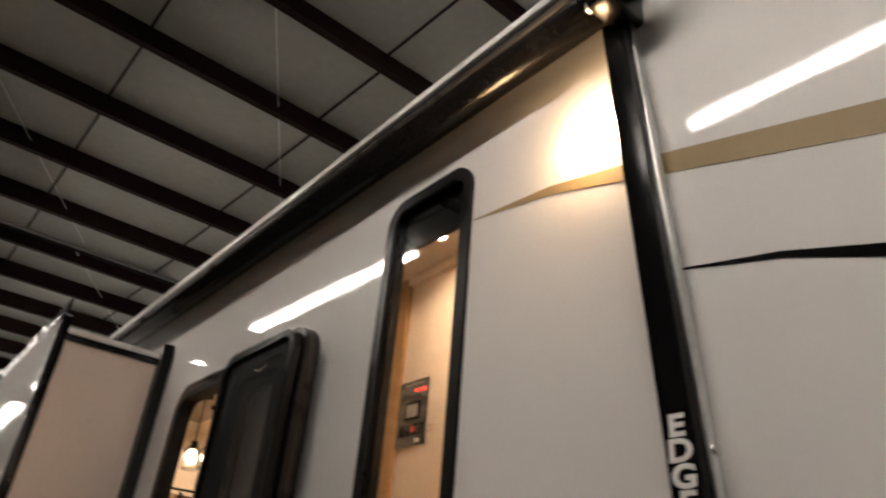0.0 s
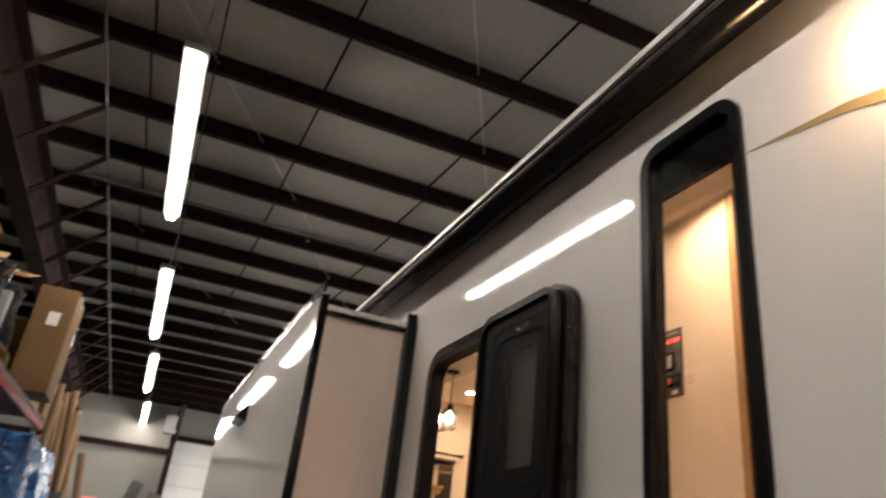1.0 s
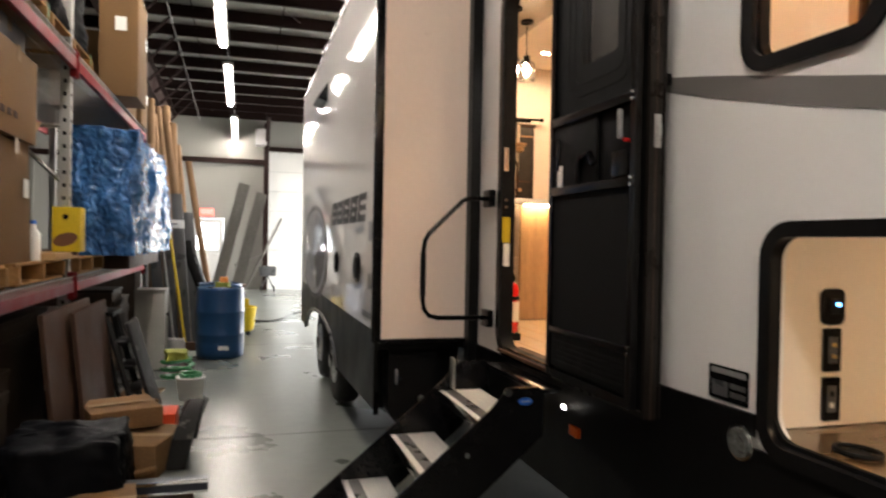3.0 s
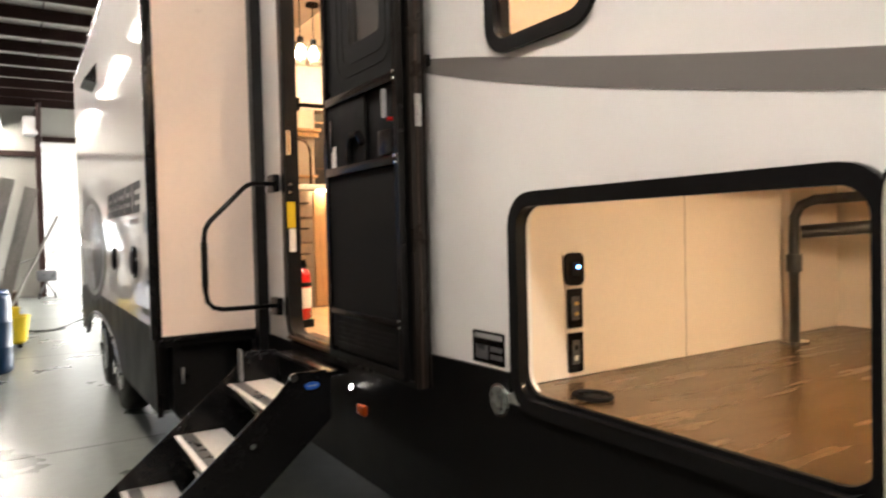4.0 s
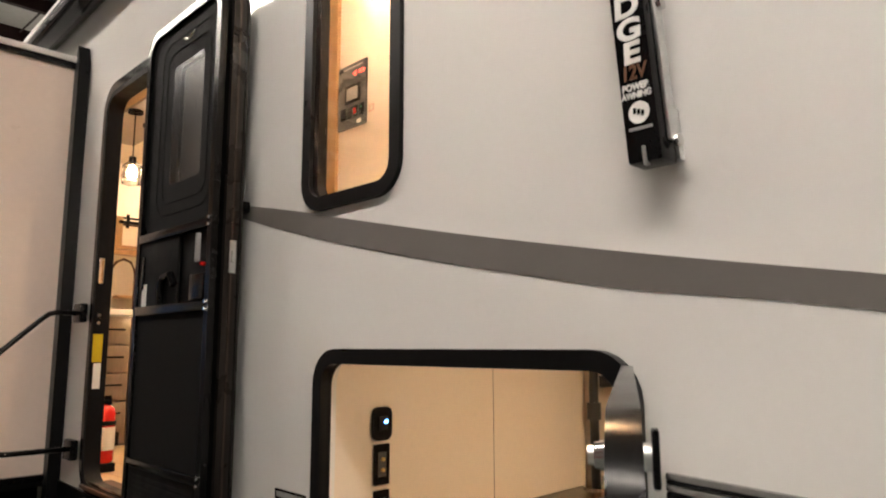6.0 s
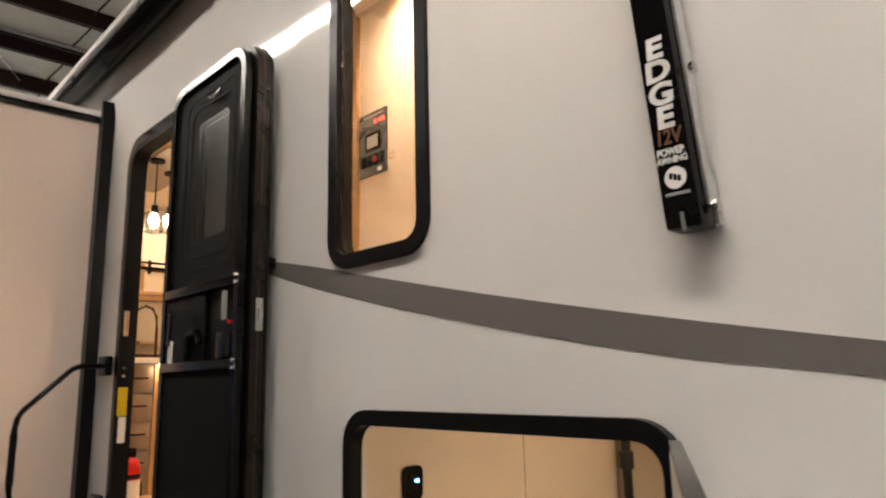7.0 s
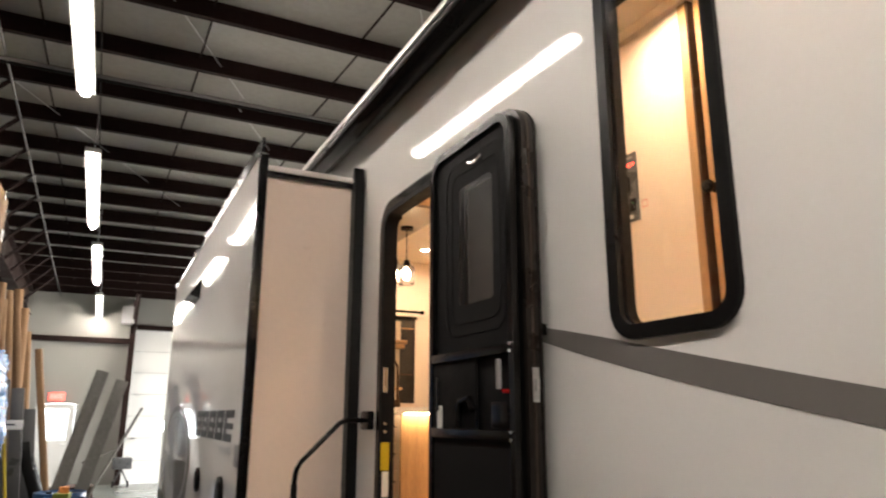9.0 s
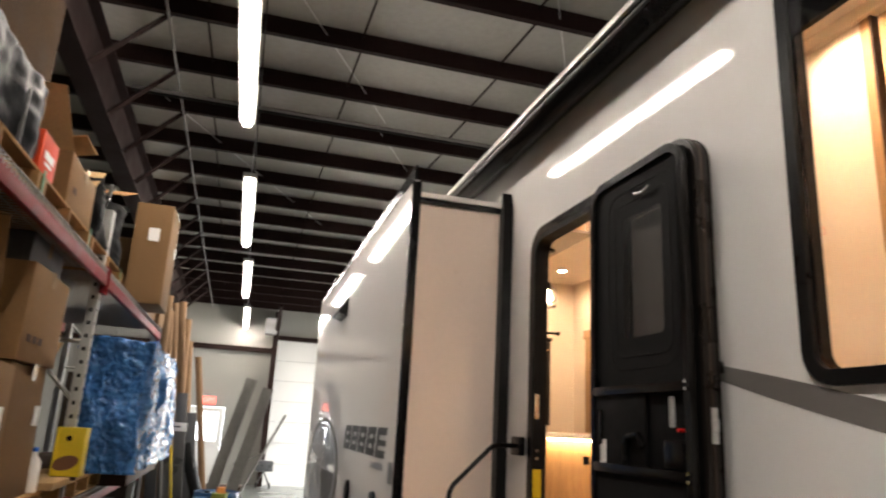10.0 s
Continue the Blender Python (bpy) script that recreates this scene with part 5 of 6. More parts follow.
def pallet(x0, y0, z0, x1, y1, label="raw wooden pallet on the wire deck"):
    t = thing("wooden_pallet", ((x0 + x1) / 2, (y0 + y1) / 2, z0), label, "pallet", "wooden pallets")
    n = 7
    d = (x1 - x0) / n
    for k in range(n):
        part("top_board", box(x0 + k * d, y0, z0 + 0.115, x0 + (k + 0.86) * d, y1, z0 + 0.133, 0.003, 1), M_WOODP, t)
    for y in (y0, (y0 + y1) / 2 - 0.02, y1 - 0.04):
        part("stringer", box(x0 + 0.005, y, z0 + 0.018, x1 - 0.004, y + 0.04, z0 + 0.1148, 0.003, 1), M_WOODP, t)
    for k in (0, 3, 6):
        part("bottom_board", box(x0 + k * d, y0, z0, x0 + (k + 0.86) * d, y1, z0 + 0.0178, 0.003, 1), M_WOODP, t)
    return t


def carton(x0, y0, z0, x1, y1, z1, label="closed brown cardboard carton", open_to=None, material=M_CARD, group="cardboard cartons", turn=0.0, labels=1, flaps=0, marks=0):
    """A cardboard carton: walls of board, a taped seam, printed slips; open_to='+x' leaves that side open with flaps."""
    t = thing("cardboard_carton", ((x0 + x1) / 2, (y0 + y1) / 2, z0), label, "carton", group)
    if open_to is None:
        b = box(x0, y0, z0, x1, y1, z1, 0.006, 2)
        bmesh.ops.subdivide_edges(b, edges=[e for e in b.edges if e.calc_length() > 0.12], cuts=4, use_grid_fill=True)
        wear = random.Random(int(abs(x0 * 1000) + abs(y0 * 77) + z0 * 13))
        lx, ly, ph = wear.uniform(-0.012, 0.0), wear.uniform(-0.03, 0.03), wear.uniform(0, 6)
        for v in b.verts:
            u, w_ = (v.co.y - y0) / (y1 - y0), (v.co.z - z0) / (z1 - z0)
            bulge = math.sin(math.pi * u) * math.sin(math.pi * w_)
            v.co.x += 0.006 * bulge + lx * w_
            v.co.y += ly * w_
            v.co.z += -0.012 * w_ * (0.5 + 0.5 * math.sin(5 * u + ph))
        part("body", b, material, t)
        for k in range(flaps):
            fy = y0 + 0.02 if k else y1 - 0.02
            sgn = -1 if k else 1
            f = box(x0 + 0.02, fy, z1, x1 - 0.01, fy + sgn * 0.006, z1 + 0.5 * (y1 - y0))
            for v in f.verts:
                v.co.y += sgn * (0.75 + 0.35 * k) * (v.co.z - z1) + 0.03 * math.sin(6 * v.co.x)
                v.co.z = z1 - 0.006 + (v.co.z - z1) * (0.55 + 0.2 * k)
            bmesh.ops.recalc_face_normals(f, faces=f.faces)
            part("flap", f, M_FLAP, t)
        for k in range(marks):
            part("print_mark", box(x1 + 0.0075, y0 + 0.08 + 0.11 * k, z0 + 0.10, x1 + 0.0085, y0 + 0.15 + 0.11 * k, z0 + 0.14), M_DARKB, t)
        ym = (y0 + y1) / 2
        part("tape", box(x0 + 0.01, ym - 0.03, z1 + 0.0003, x1 - 0.005, ym + 0.03, z1 + 0.0018), M_TAPE, t)
        part("tape", box(x1 + 0.009, ym - 0.03, z1 - 0.09, x1 + 0.0105, ym + 0.03, z1 + 0.001), M_TAPE, t)
        for k in range(labels):
            yy, zz = y1 - (y1 - y0) * (0.22 + 0.33 * k), z0 + (z1 - z0) * (0.62 - 0.1 * k)
            part("paper_slip", box(x1 + 0.009, yy - 0.05, zz - 0.06, x1 + 0.011, yy + 0.05, zz + 0.05), M_PAPER, t)
    else:
        s = 0.006
        part("bottom", box(x0, y0, z0, x1, y1, z0 + s), material, t)
        part("top", box(x0, y0, z1 - s, x1, y1, z1), material, t)
        part("side", box(x0, y0, z0 + s, x1, y0 + s, z1 - s), material, t)
        part("side", box(x0, y1 - s, z0 + s, x1, y1, z1 - s), material, t)
        part("back", box(x0, y0 + s, z0 + s, x0 + s, y1 - s, z1 - s), material, t)
    t.rotation_euler = (0, 0, radians(turn))
    return t


M_FLAP = mat("pale_cardboard_flap", (0.36, 0.235, 0.12), 0.8, vary=0.12, scale=4, rand=0.1, spec=0.12)
M_TAPE = mat("clear_packing_tape", (0.42, 0.30, 0.19), 0.15, vary=0.1, coat=0.6)
PZ = LOW + 0.012
pallet(-2.0, 3.78, PZ, -1.0, 5.02)
pallet(-2.0, 5.20, PZ, -1.0, 6.25)
pallet(-2.0, 6.60, PZ, -0.98, 7.55)
tz = PZ + 0.134
carton(-1.75, 4.12, tz, -1.03, 4.89, 2.03, "large brown carton with green and white labels", labels=2, marks=2)
slip = tagged(part("green_sticker", box(-1.019, 4.36, 1.70, -1.0165, 4.43, 1.84), M_GREEN), "green sticker on the large carton", "sticker")
carton(-1.70, 4.93, tz, -1.05, 5.60, 2.05, "tall narrow brown carton with packing tape", labels=1, flaps=1)
carton(-1.62, 4.87, 2.051, -1.04, 5.64, 2.57, "brown carton stacked on other cartons", labels=0, marks=3)
carton(-1.55, 4.97, 2.572, -1.10, 5.62, 2.75, "flat black carton on top of a stack", material=mat("black_carton", (0.03, 0.03, 0.032), 0.5, vary=0.2, rand=0.1), labels=0)
op = carton(-1.72, -0.44, 0, -1.02, 0.44, 0.44, "large open cardboard carton lying on its side", open_to="+x")
op.matrix_basis = Matrix.Translation((-0.30, 4.06, 2.17)) @ Matrix.Rotation(radians(10.5), 4, "X") @ Matrix.Translation((-1.37 + 0.27, 0, 0))
carton(-1.7, 3.30, tz - 0.13, -1.02, 3.72, 1.85, "brown carton with its flaps bent open", labels=0)
carton(-1.85, 3.45, 2.032, -1.15, 4.75, 2.085, "flat brown carton lying on a larger one", labels=0)
carton(-1.9, 3.74, tz, -1.12, 4.05, 2.03, "narrow brown carton between two others", labels=0)
fl = thing("carton_flap", (-1.0, 3.5, 1.86), "bent cardboard flap sticking out of a carton", "carton flap")
b = bmesh.new()
lo = [b.verts.new(p) for p in ((-1.22, 3.31, 1.856), (-0.90, 3.29, 1.80), (-0.89, 3.64, 1.885), (-1.00, 3.45, 2.02), (-1.20, 3.15, 2.12))]
b.faces.new(lo)
got = bmesh.ops.extrude_face_region(b, geom=b.faces[:])
bmesh.ops.translate(b, verts=[v for v in got["geom"] if isinstance(v, bmesh.types.BMVert)], vec=(0.005, 0.002, 0.005))
bmesh.ops.recalc_face_normals(b, faces=b.faces)
part("flap", b, M_FLAP, fl)
yb = thing("yellow_product_box", (-1.02, 6.1, tz), "yellow product box with a printed picture", "box")
part("carton", box(-1.085, 6.22, tz + 0.046, -0.905, 6.38, 1.70, 0.004), M_YELLOW, yb)
part("print_disc", rod((-1.0, 6.2175, 1.63), (-1.0, 6.2195, 1.63), 0.02, 16), M_BLACK, yb)
b = rod((-1.0, 6.2175, 1.47), (-1.0, 6.2195, 1.47), 0.05, 20)
for v in b.verts:
    v.co.x = -1.0 + 1.5 * (v.co.x + 1.0) + 0.5 * (v.co.z - 1.47)
part("print_picture", b, M_ORANGE, yb)
part("print_bar", box(-1.07, 6.2175, 1.36, -0.92, 6.2195, 1.385), M_DARKB, yb)
ply = thing("plywood_sheet", (-1.3, 6.1, tz), "pale plywood sheet lying on a pallet", "plywood")
part("sheet", box(-1.75, 5.78, tz, -0.955, 6.44, tz + 0.045, 0.004), M_FLAP, ply)
bt = thing("plastic_bottle", (-1.06, 5.68, tz), "pale plastic bottle on a pallet", "bottle")
part("body", lathe([(0.04, 0), (0.042, 0.01), (0.042, 0.17), (0.016, 0.21), (0.016, 0.23)], (-1.06, 5.68, tz), 14), M_PAPER, bt, smooth=True)
part("cap", rod((-1.06, 5.68, tz + 0.23), (-1.06, 5.68, tz + 0.255), 0.018, 12), M_BLUEP, bt)


def lumpy(x0, y0, z0, x1, y1, z1, amp, seed, cuts=9, f=3.0):
    """A sagging wrapped load: a box with many folds."""
    b = bmesh.new()
    bmesh.ops.create_cube(b, size=1)
    bmesh.ops.subdivide_edges(b, edges=b.edges[:], cuts=cuts, use_grid_fill=True)
    for v in b.verts:
        p = Vector(((x0 + x1) / 2 + v.co.x * (x1 - x0), (y0 + y1) / 2 + v.co.y * (y1 - y0), (z0 + z1) / 2 + v.co.z * (z1 - z0)))
        q = Vector((p.x, p.y, p.z * 0.45))
        n = noise.noise_vector(q * f + Vector((seed, seed, seed))) + 0.5 * noise.noise_vector(q * f * 2.7 + Vector((seed, 1, 2))) + 0.25 * noise.noise_vector(p * f * 6 + Vector((seed, 3, 2)))
        n.z *= 0.4 if v.co.z > -0.49 else 0.0
        v.co = p + n * amp
        if v.co.z < z0 + 0.003:
            v.co.z = z0
    return b


bl = thing("wrapped_load", (-1.5, 8.2, PZ), "tall load wrapped in shiny blue plastic sheet", "wrapped load")
part("wrap", lumpy(-1.22, 7.08, PZ + 0.136, -0.68, 9.7, 2.40, 0.075, 3.0, 72, 4.6), M_WRAP, bl, smooth=True)
part("skid", box(-1.95, 7.60, PZ, -0.78, 9.8, PZ + 0.135, 0.004), M_DARKB, bl)

# upper level
UZ = HIGH + 0.012
pallet(-2.0, 3.35, UZ, -1.0, 4.55)
pallet(-2.0, 4.62, UZ, -1.0, 5.75)
pallet(-2.0, 5.85, UZ, -1.0, 7.1)
uz = UZ + 0.134
bg = thing("black_wrapped_bundle", (-1.4, 3.95, uz), "bundle wrapped in shiny black plastic", "bundle")
part("wrap", lumpy(-1.75, 3.55, uz, -1.05, 4.52, 3.36, 0.045, 5.0, 24), M_BAG, bg, smooth=True)
for y in (3.75, 4.25):
    part("strap", box(-1.0600, y, uz + 0.01, -1.034, y + 0.016, 3.25, 0.001), M_DGREY, bg)
# shade put into the colour: brown darkened against the strip light close by
carton(-1.95, 4.1, uz, -1.42, 5.75, 4.55, "large flat brown carton standing upright", labels=0, material=mat("darkened_carton_board", (0.034, 0.021, 0.012), 0.9, vary=0.3, scale=3, spec=0.05))
rb = thing("red_carton", (-1.1, 4.7, uz), "small red printed carton", "carton")
part("body", box(-1.24, 4.56, uz, -1.03, 4.84, 3.18, 0.004), M_REDBOX, rb)
part("print_bar", box(-1.0295, 4.62, 3.05, -1.028, 4.78, 3.09), M_PAPER, rb)
part("print_bar", box(-1.0295, 4.64, 3.02, -1.028, 4.76, 3.035), M_PAPER, rb)
wp = thing("white_board", (-1.25, 5.0, uz), "thin white board leaning on the cartons", "board")
b = box(-1.27, 5.05, uz, -1.24, 5.35, 3.66, 0.003)
for v in b.verts:
    v.co.y += 0.25 * (v.co.z - uz)
part("sheet", b, M_PAPER, wp)
carton(-1.60, 5.18, uz, -1.04, 5.86, 3.30, "small brown carton with open flaps", labels=0, flaps=2, marks=1)
fl2 = thing("carton_flap", (-1.2, 5.4, 3.23), "pale open carton flap", "carton flap")
b = box(-1.45, 5.20, 3.300, -1.0, 5.52, 3.306)
for v in b.verts:
    v.co.z += 0.25 * max(0, v.co.x + 1.45)
part("flap", b, M_WOODP, fl2)
cl = thing("tangled_black_parts", (-1.3, 6.4, uz), "heap of black plastic parts on a pallet", "heap")
part("sheet", lumpy(-1.65, 5.95, uz, -1.05, 6.95, 3.40, 0.10, 9.0, 16, 4.0), M_BLACKM, cl, smooth=True)
for k in range(7):
    a = Vector((-1.3 + random.uniform(-0.2, 0.25), 6.4 + random.uniform(-0.4, 0.4), 3.30))
    d = Vector((random.uniform(-0.1, 0.25), random.uniform(-0.35, 0.35), random.uniform(0.05, 0.35)))
    part("rod", rod(a, a + d, 0.014, 6), M_BLACK if k % 3 else M_STEEL, cl)
b = box(-1.25, 6.5, 3.45, -0.98, 7.0, 3.456)
for v in b.verts:
    v.co.z += 0.35 * (v.co.y - 6.5)
fl3 = thing("loose_cardboard", (-1.1, 6.75, 3.4), "pale cardboard lid lying on black parts", "cardboard")
part("sheet", b, M_WOODP, fl3)
carton(-1.12, 7.95, UZ, -0.78, 8.60, 3.84, "tall brown carton on the upper deck", labels=1)
tagged(part("paper_slip", box(-0.98, 7.934, 3.45, -0.88, 7.938, 3.58), M_PAPER), "white paper slip on the tall carton", "label")
carton(-1.70, 8.65, UZ, -1.00, 9.5, 3.62, "long brown carton on the upper deck", labels=1)
carton(-1.75, 9.6, UZ, -0.96, 10.1, 3.40, "small brown carton at the rack's end", labels=1)
gs = thing("green_strap", (-1.0, 5.0, UZ), "green packing straps hanging on the pallets", "strap")
for y in (5.70, 6.95, 4.56):
    part("band", box(-0.9985, y, UZ - 0.02, -0.9965, y + 0.03, uz), M_GREEN, gs)

# ---- along the foot of the rack ----
sb = thing("brown_board", (-1.0, 6.5, 0), "dark brown boards leaning against the rack", "board")
for k, (y0, y1, z1) in enumerate(((5.4, 6.7, 1.02), (5.9, 7.0, 0.98))):
    b = box(-1.02 + 0.06 * k, y0, 0.003, -0.99 + 0.06 * k, y1, z1, 0.003)
    for v in b.verts:
        v.co.x -= 0.10 * v.co.z - 0.16
    part("board", b, M_DARKB, sb)
M_DUSTY = mat("dusty_black_metal", (0.018, 0.018, 0.018), 0.7, vary=0.3, scale=8, stain=((0.30, 0.30, 0.28), 7, 0.60), spec=0.2)
# darker copy of the carton brown, with the shade by the rack's foot in it
M_KRAFT = mat("shaded_kraft_board", (0.15, 0.088, 0.042), 0.85, vary=0.25, scale=5, rand=0.2, bump=0.08, spec=0.12)
sl = thing("step_ladder", (-0.75, 7.2, 0), "folded grey step ladder leaning on the rack", "ladder")
for y in (6.95, 7.35):
    part("rail", rod((-0.62, y, 0.0), (-0.86, y, 0.85), 0.026, 4), M_DUSTY, sl)
    part("rear_rail", rod((-0.72, y, 0.0), (-0.88, y, 0.83), 0.016, 4), M_BLACKM, sl)
for k in range(3):
    z = 0.2 + 0.2 * k
    part("tread", box(-0.70 - 0.05 * k, 6.95, z, -0.60 - 0.05 * k, 7.35, z + 0.03, 0.004), M_BLACKM, sl)
part("cap", box(-0.93, 6.92, 0.84, -0.80, 7.38, 0.88, 0.008), M_BLACKM, sl)
sp = thing("grey_panel", (-0.55, 7.4, 0), "dusty grey glass panel leaning at the rack's foot", "panel")
b = box(-0.50, 6.95, 0.003, -0.47, 7.45, 0.78, 0.003)
for v in b.verts:
    v.co.x -= 0.28 * v.co.z
part("sheet", b, M_DUSTY, sp)
carton(-1.55, 7.6, 0.003, -1.05, 8.6, 0.7, "brown carton under the rack", labels=0, material=M_KRAFT)
carton(-1.75, 3.4, 0.003, -1.1, 4.9, 0.75, "wide brown carton under the rack", labels=0, material=M_KRAFT)
wb = thing("white_cabinet_box", (-0.72, 8.9, 0), "pale grey metal box standing by the rack", "metal box")
part("body", box(-0.93, 9.1, 0.002, -0.62, 9.45, 0.88, 0.012), M_POST, wb)
part("lid", box(-0.94, 9.09, 0.881, -0.61, 9.46, 0.905, 0.006), M_POST, wb)
part("handle", box(-0.619, 9.2, 0.6, -0.605, 9.3, 0.63, 0.004), M_BLACK, wb)
carton(-0.86, 5.42, 0.003, -0.22, 5.95, 0.21, "flat brown carton lying on the floor", labels=0, turn=-14, material=M_KRAFT)
carton(-0.80, 5.72, 0.225, -0.36, 6.15, 0.36, "brown carton lying on other cartons", labels=0, turn=20, material=M_KRAFT)
rc = thing("orange_red_carton", (-0.42, 6.1, 0), "orange-red printed carton on the floor", "carton")
part("body", box(-0.72, 6.03, 0.003, -0.24, 6.32, 0.24, 0.005), M_REDBOX, rc)
part("print_bar", box(-0.50, 6.028, 0.12, -0.34, 6.0295, 0.16), M_PAPER, rc)
dk = thing("dark_wheel_cover", (-0.13, 5.75, 0), "dusty dark plastic wheel cover leaning on cartons", "wheel cover")
b = plate([(5.52, 0.004), (6.0, 0.004), (6.02, 0.22)] + [(5.77 + 0.25 * math.cos(a), 0.20 + 0.20 * math.sin(a)) for a in [i * math.pi / 10 for i in range(1, 10)]] + [(5.50, 0.20)], [], -0.22, -0.10)
for v in b.verts:
    v.co.x += 0.22 * (v.co.z - 0.1) + 0.03 * math.sin(9 * v.co.y)
part("shell", b, M_DUSTY, dk)
part("rim", tube([(-0.10 + 0.22 * (0.20 + 0.2 * math.sin(a) - 0.1), 5.77 + 0.25 * math.cos(a), 0.20 + 0.20 * math.sin(a)) for a in [i * math.pi / 12 for i in range(13)]], 0.012, 8), M_BLACKM, dk)
pb = thing("black_parts_bag", (-0.62, 5.0, 0), "crumpled black plastic bag on the floor", "bag")
part("bag", lumpy(-0.98, 4.75, 0.003, -0.42, 5.25, 0.42, 0.08, 11.0, 16, 4.0), M_BAG, pb, smooth=True)
pd = thing("dark_metal_strip", (-0.3, 5.0, 0), "dark metal strip with bright edges on the floor", "strip")
part("strip", box(-0.52, 4.90, 0.08, 0.03, 5.02, 0.13, 0.004), mat("dark_blue_steel", (0.03, 0.035, 0.05), 0.35, metal=0.5, vary=0.2), pd)
part("edge", box(-0.52, 4.888, 0.125, 0.03, 4.899, 0.14), M_CHROME, pd)
part("edge", box(-0.52, 4.888, 0.07, 0.03, 4.899, 0.085), M_CHROME, pd)
part("prop", box(-0.45, 4.92, 0.002, -0.05, 5.0, 0.0798, 0.004), M_DARKB, pd)
carton(-0.95, 4.35, 0.003, -0.30, 4.85, 0.16, "flattened brown carton on the floor", labels=0, turn=8, material=M_KRAFT)
wbk = thing("white_bucket", (-0.25, 7.5, 0), "white plastic bucket with green rope", "bucket")
part("bucket", lathe([(0.10, 0.002), (0.125, 0.2), (0.13, 0.2), (0.13, 0.215), (0.12, 0.215), (0.10, 0.03)], (-0.24, 7.55, 0), 20), M_PAPER, wbk, smooth=True)
part("rope", tube([(-0.24 + (0.09 + 0.01 * math.sin(9 * a)) * math.cos(a * 3), 7.55 + 0.09 * math.sin(a * 3), 0.22 + 0.02 * math.sin(a * 5)) for a in [i * 0.13 for i in range(48)]], 0.012, 6), M_GREEN, wbk)
gh = thing("green_hose_coil", (-0.42, 8.3, 0), "heap of green hose and yellow rags", "hose")
part("coil", tube([(-0.42 + (0.14 + 0.02 * math.sin(7 * a)) * math.cos(a), 8.35 + 0.16 * math.sin(a), 0.03 + 0.012 * a) for a in [i * 0.25 for i in range(76)]], 0.018, 6), M_GREEN, gh)
part("rag", lumpy(-0.52, 8.22, 0.24, -0.34, 8.44, 0.33, 0.05, 4.0, 8, 6.0), M_YELGREEN, gh)

# ---- beyond the rack ----
rolls = ((-1.06, 11.1, 3.45, 0.05), (-0.98, 11.2, 3.25, 0.045), (-0.90, 11.4, 3.4, 0.04), (-0.84, 11.0, 3.1, 0.04), (-0.76, 11.6, 3.2, 0.05), (-0.66, 11.8, 2.9, 0.045), (-0.95, 11.9, 3.5, 0.06), (-0.58, 12.2, 2.7, 0.05))
for k, (x, y, z, r) in enumerate(rolls):
    q = thing("cardboard_tube", (x, y, 0), "long brown cardboard tube standing upright", "tube", "standing cardboard tubes")
    part("tube", rod((x + 0.10 + 0.10 * ((k * 5) % 4), y - 0.05 + 0.06 * ((k * 3) % 5), 0.002), (x - 0.05 * ((k * 7) % 3), y + 0.2, z), r, 14), M_ROLL, q)
for k, (x, y, z) in enumerate(((-0.84, 10.9, 2.2), (-0.68, 10.95, 2.1), (-0.54, 11.15, 1.85), (-0.98, 10.85, 1.9))):
    q = thing("dark_board", (x, y, 0), "dark grey board standing on end", "board", "standing dark boards")
    b = box(x - 0.07, y - 0.03, 0.002, x + 0.07, y + 0.03, z, 0.004)
    for v in b.verts:
        v.co.x += 0.16 * (1 - v.co.z / z)
    part("board", b, M_DGREY, q)
bh = thing("black_hose_roll", (-0.45, 10.7, 0), "bundle of black corrugated hose", "hose")
part("hose", tube([(-0.55, 11.2, 1.45), (-0.50, 11.2, 1.2), (-0.43, 11.2, 1.0), (-0.34, 11.2, 0.75), (-0.36, 11.25, 0.4), (-0.45, 11.3, 0.1)], 0.10, 10), M_BLACKM, bh, smooth=True)
br = thing("push_broom", (-0.5, 10.45, 0), "broom with a yellow handle standing upright", "broom")
part("handle", rod((-0.50, 10.45, 0.1), (-0.74, 10.5, 1.75), 0.016, 8), M_YELLOW, br)
part("head", box(-0.64, 10.4, 0.0, -0.36, 10.5, 0.11, 0.01), M_DARKB, br)
mp_ = thing("mop", (-0.66, 9.6, 0), "mop with a pale handle standing upright", "mop")
part("handle", rod((-0.62, 10.3, 0.1), (-0.80, 10.4, 1.5), 0.014, 8), M_POST, mp_)
part("head", lumpy(-0.70, 10.2, 0.0, -0.50, 10.4, 0.18, 0.03, 6.0, 4, 8.0), M_GREYP, mp_)
sg = thing("small_white_sign", (-0.62, 9.72, 1.6), "small white sign fixed to the rack's end", "sign")
part("plate", box(-0.86, 10.295, 1.615, -0.52, 10.305, 1.72, 0.002), M_PAPER, sg)
part("print_bar", box(-0.80, 10.293, 1.66, -0.60, 10.2948, 1.68), M_DGREY, sg)
part("bracket", box(-1.07, 10.2906, 1.655, -0.85, 10.2947, 1.675), M_STEEL, sg)


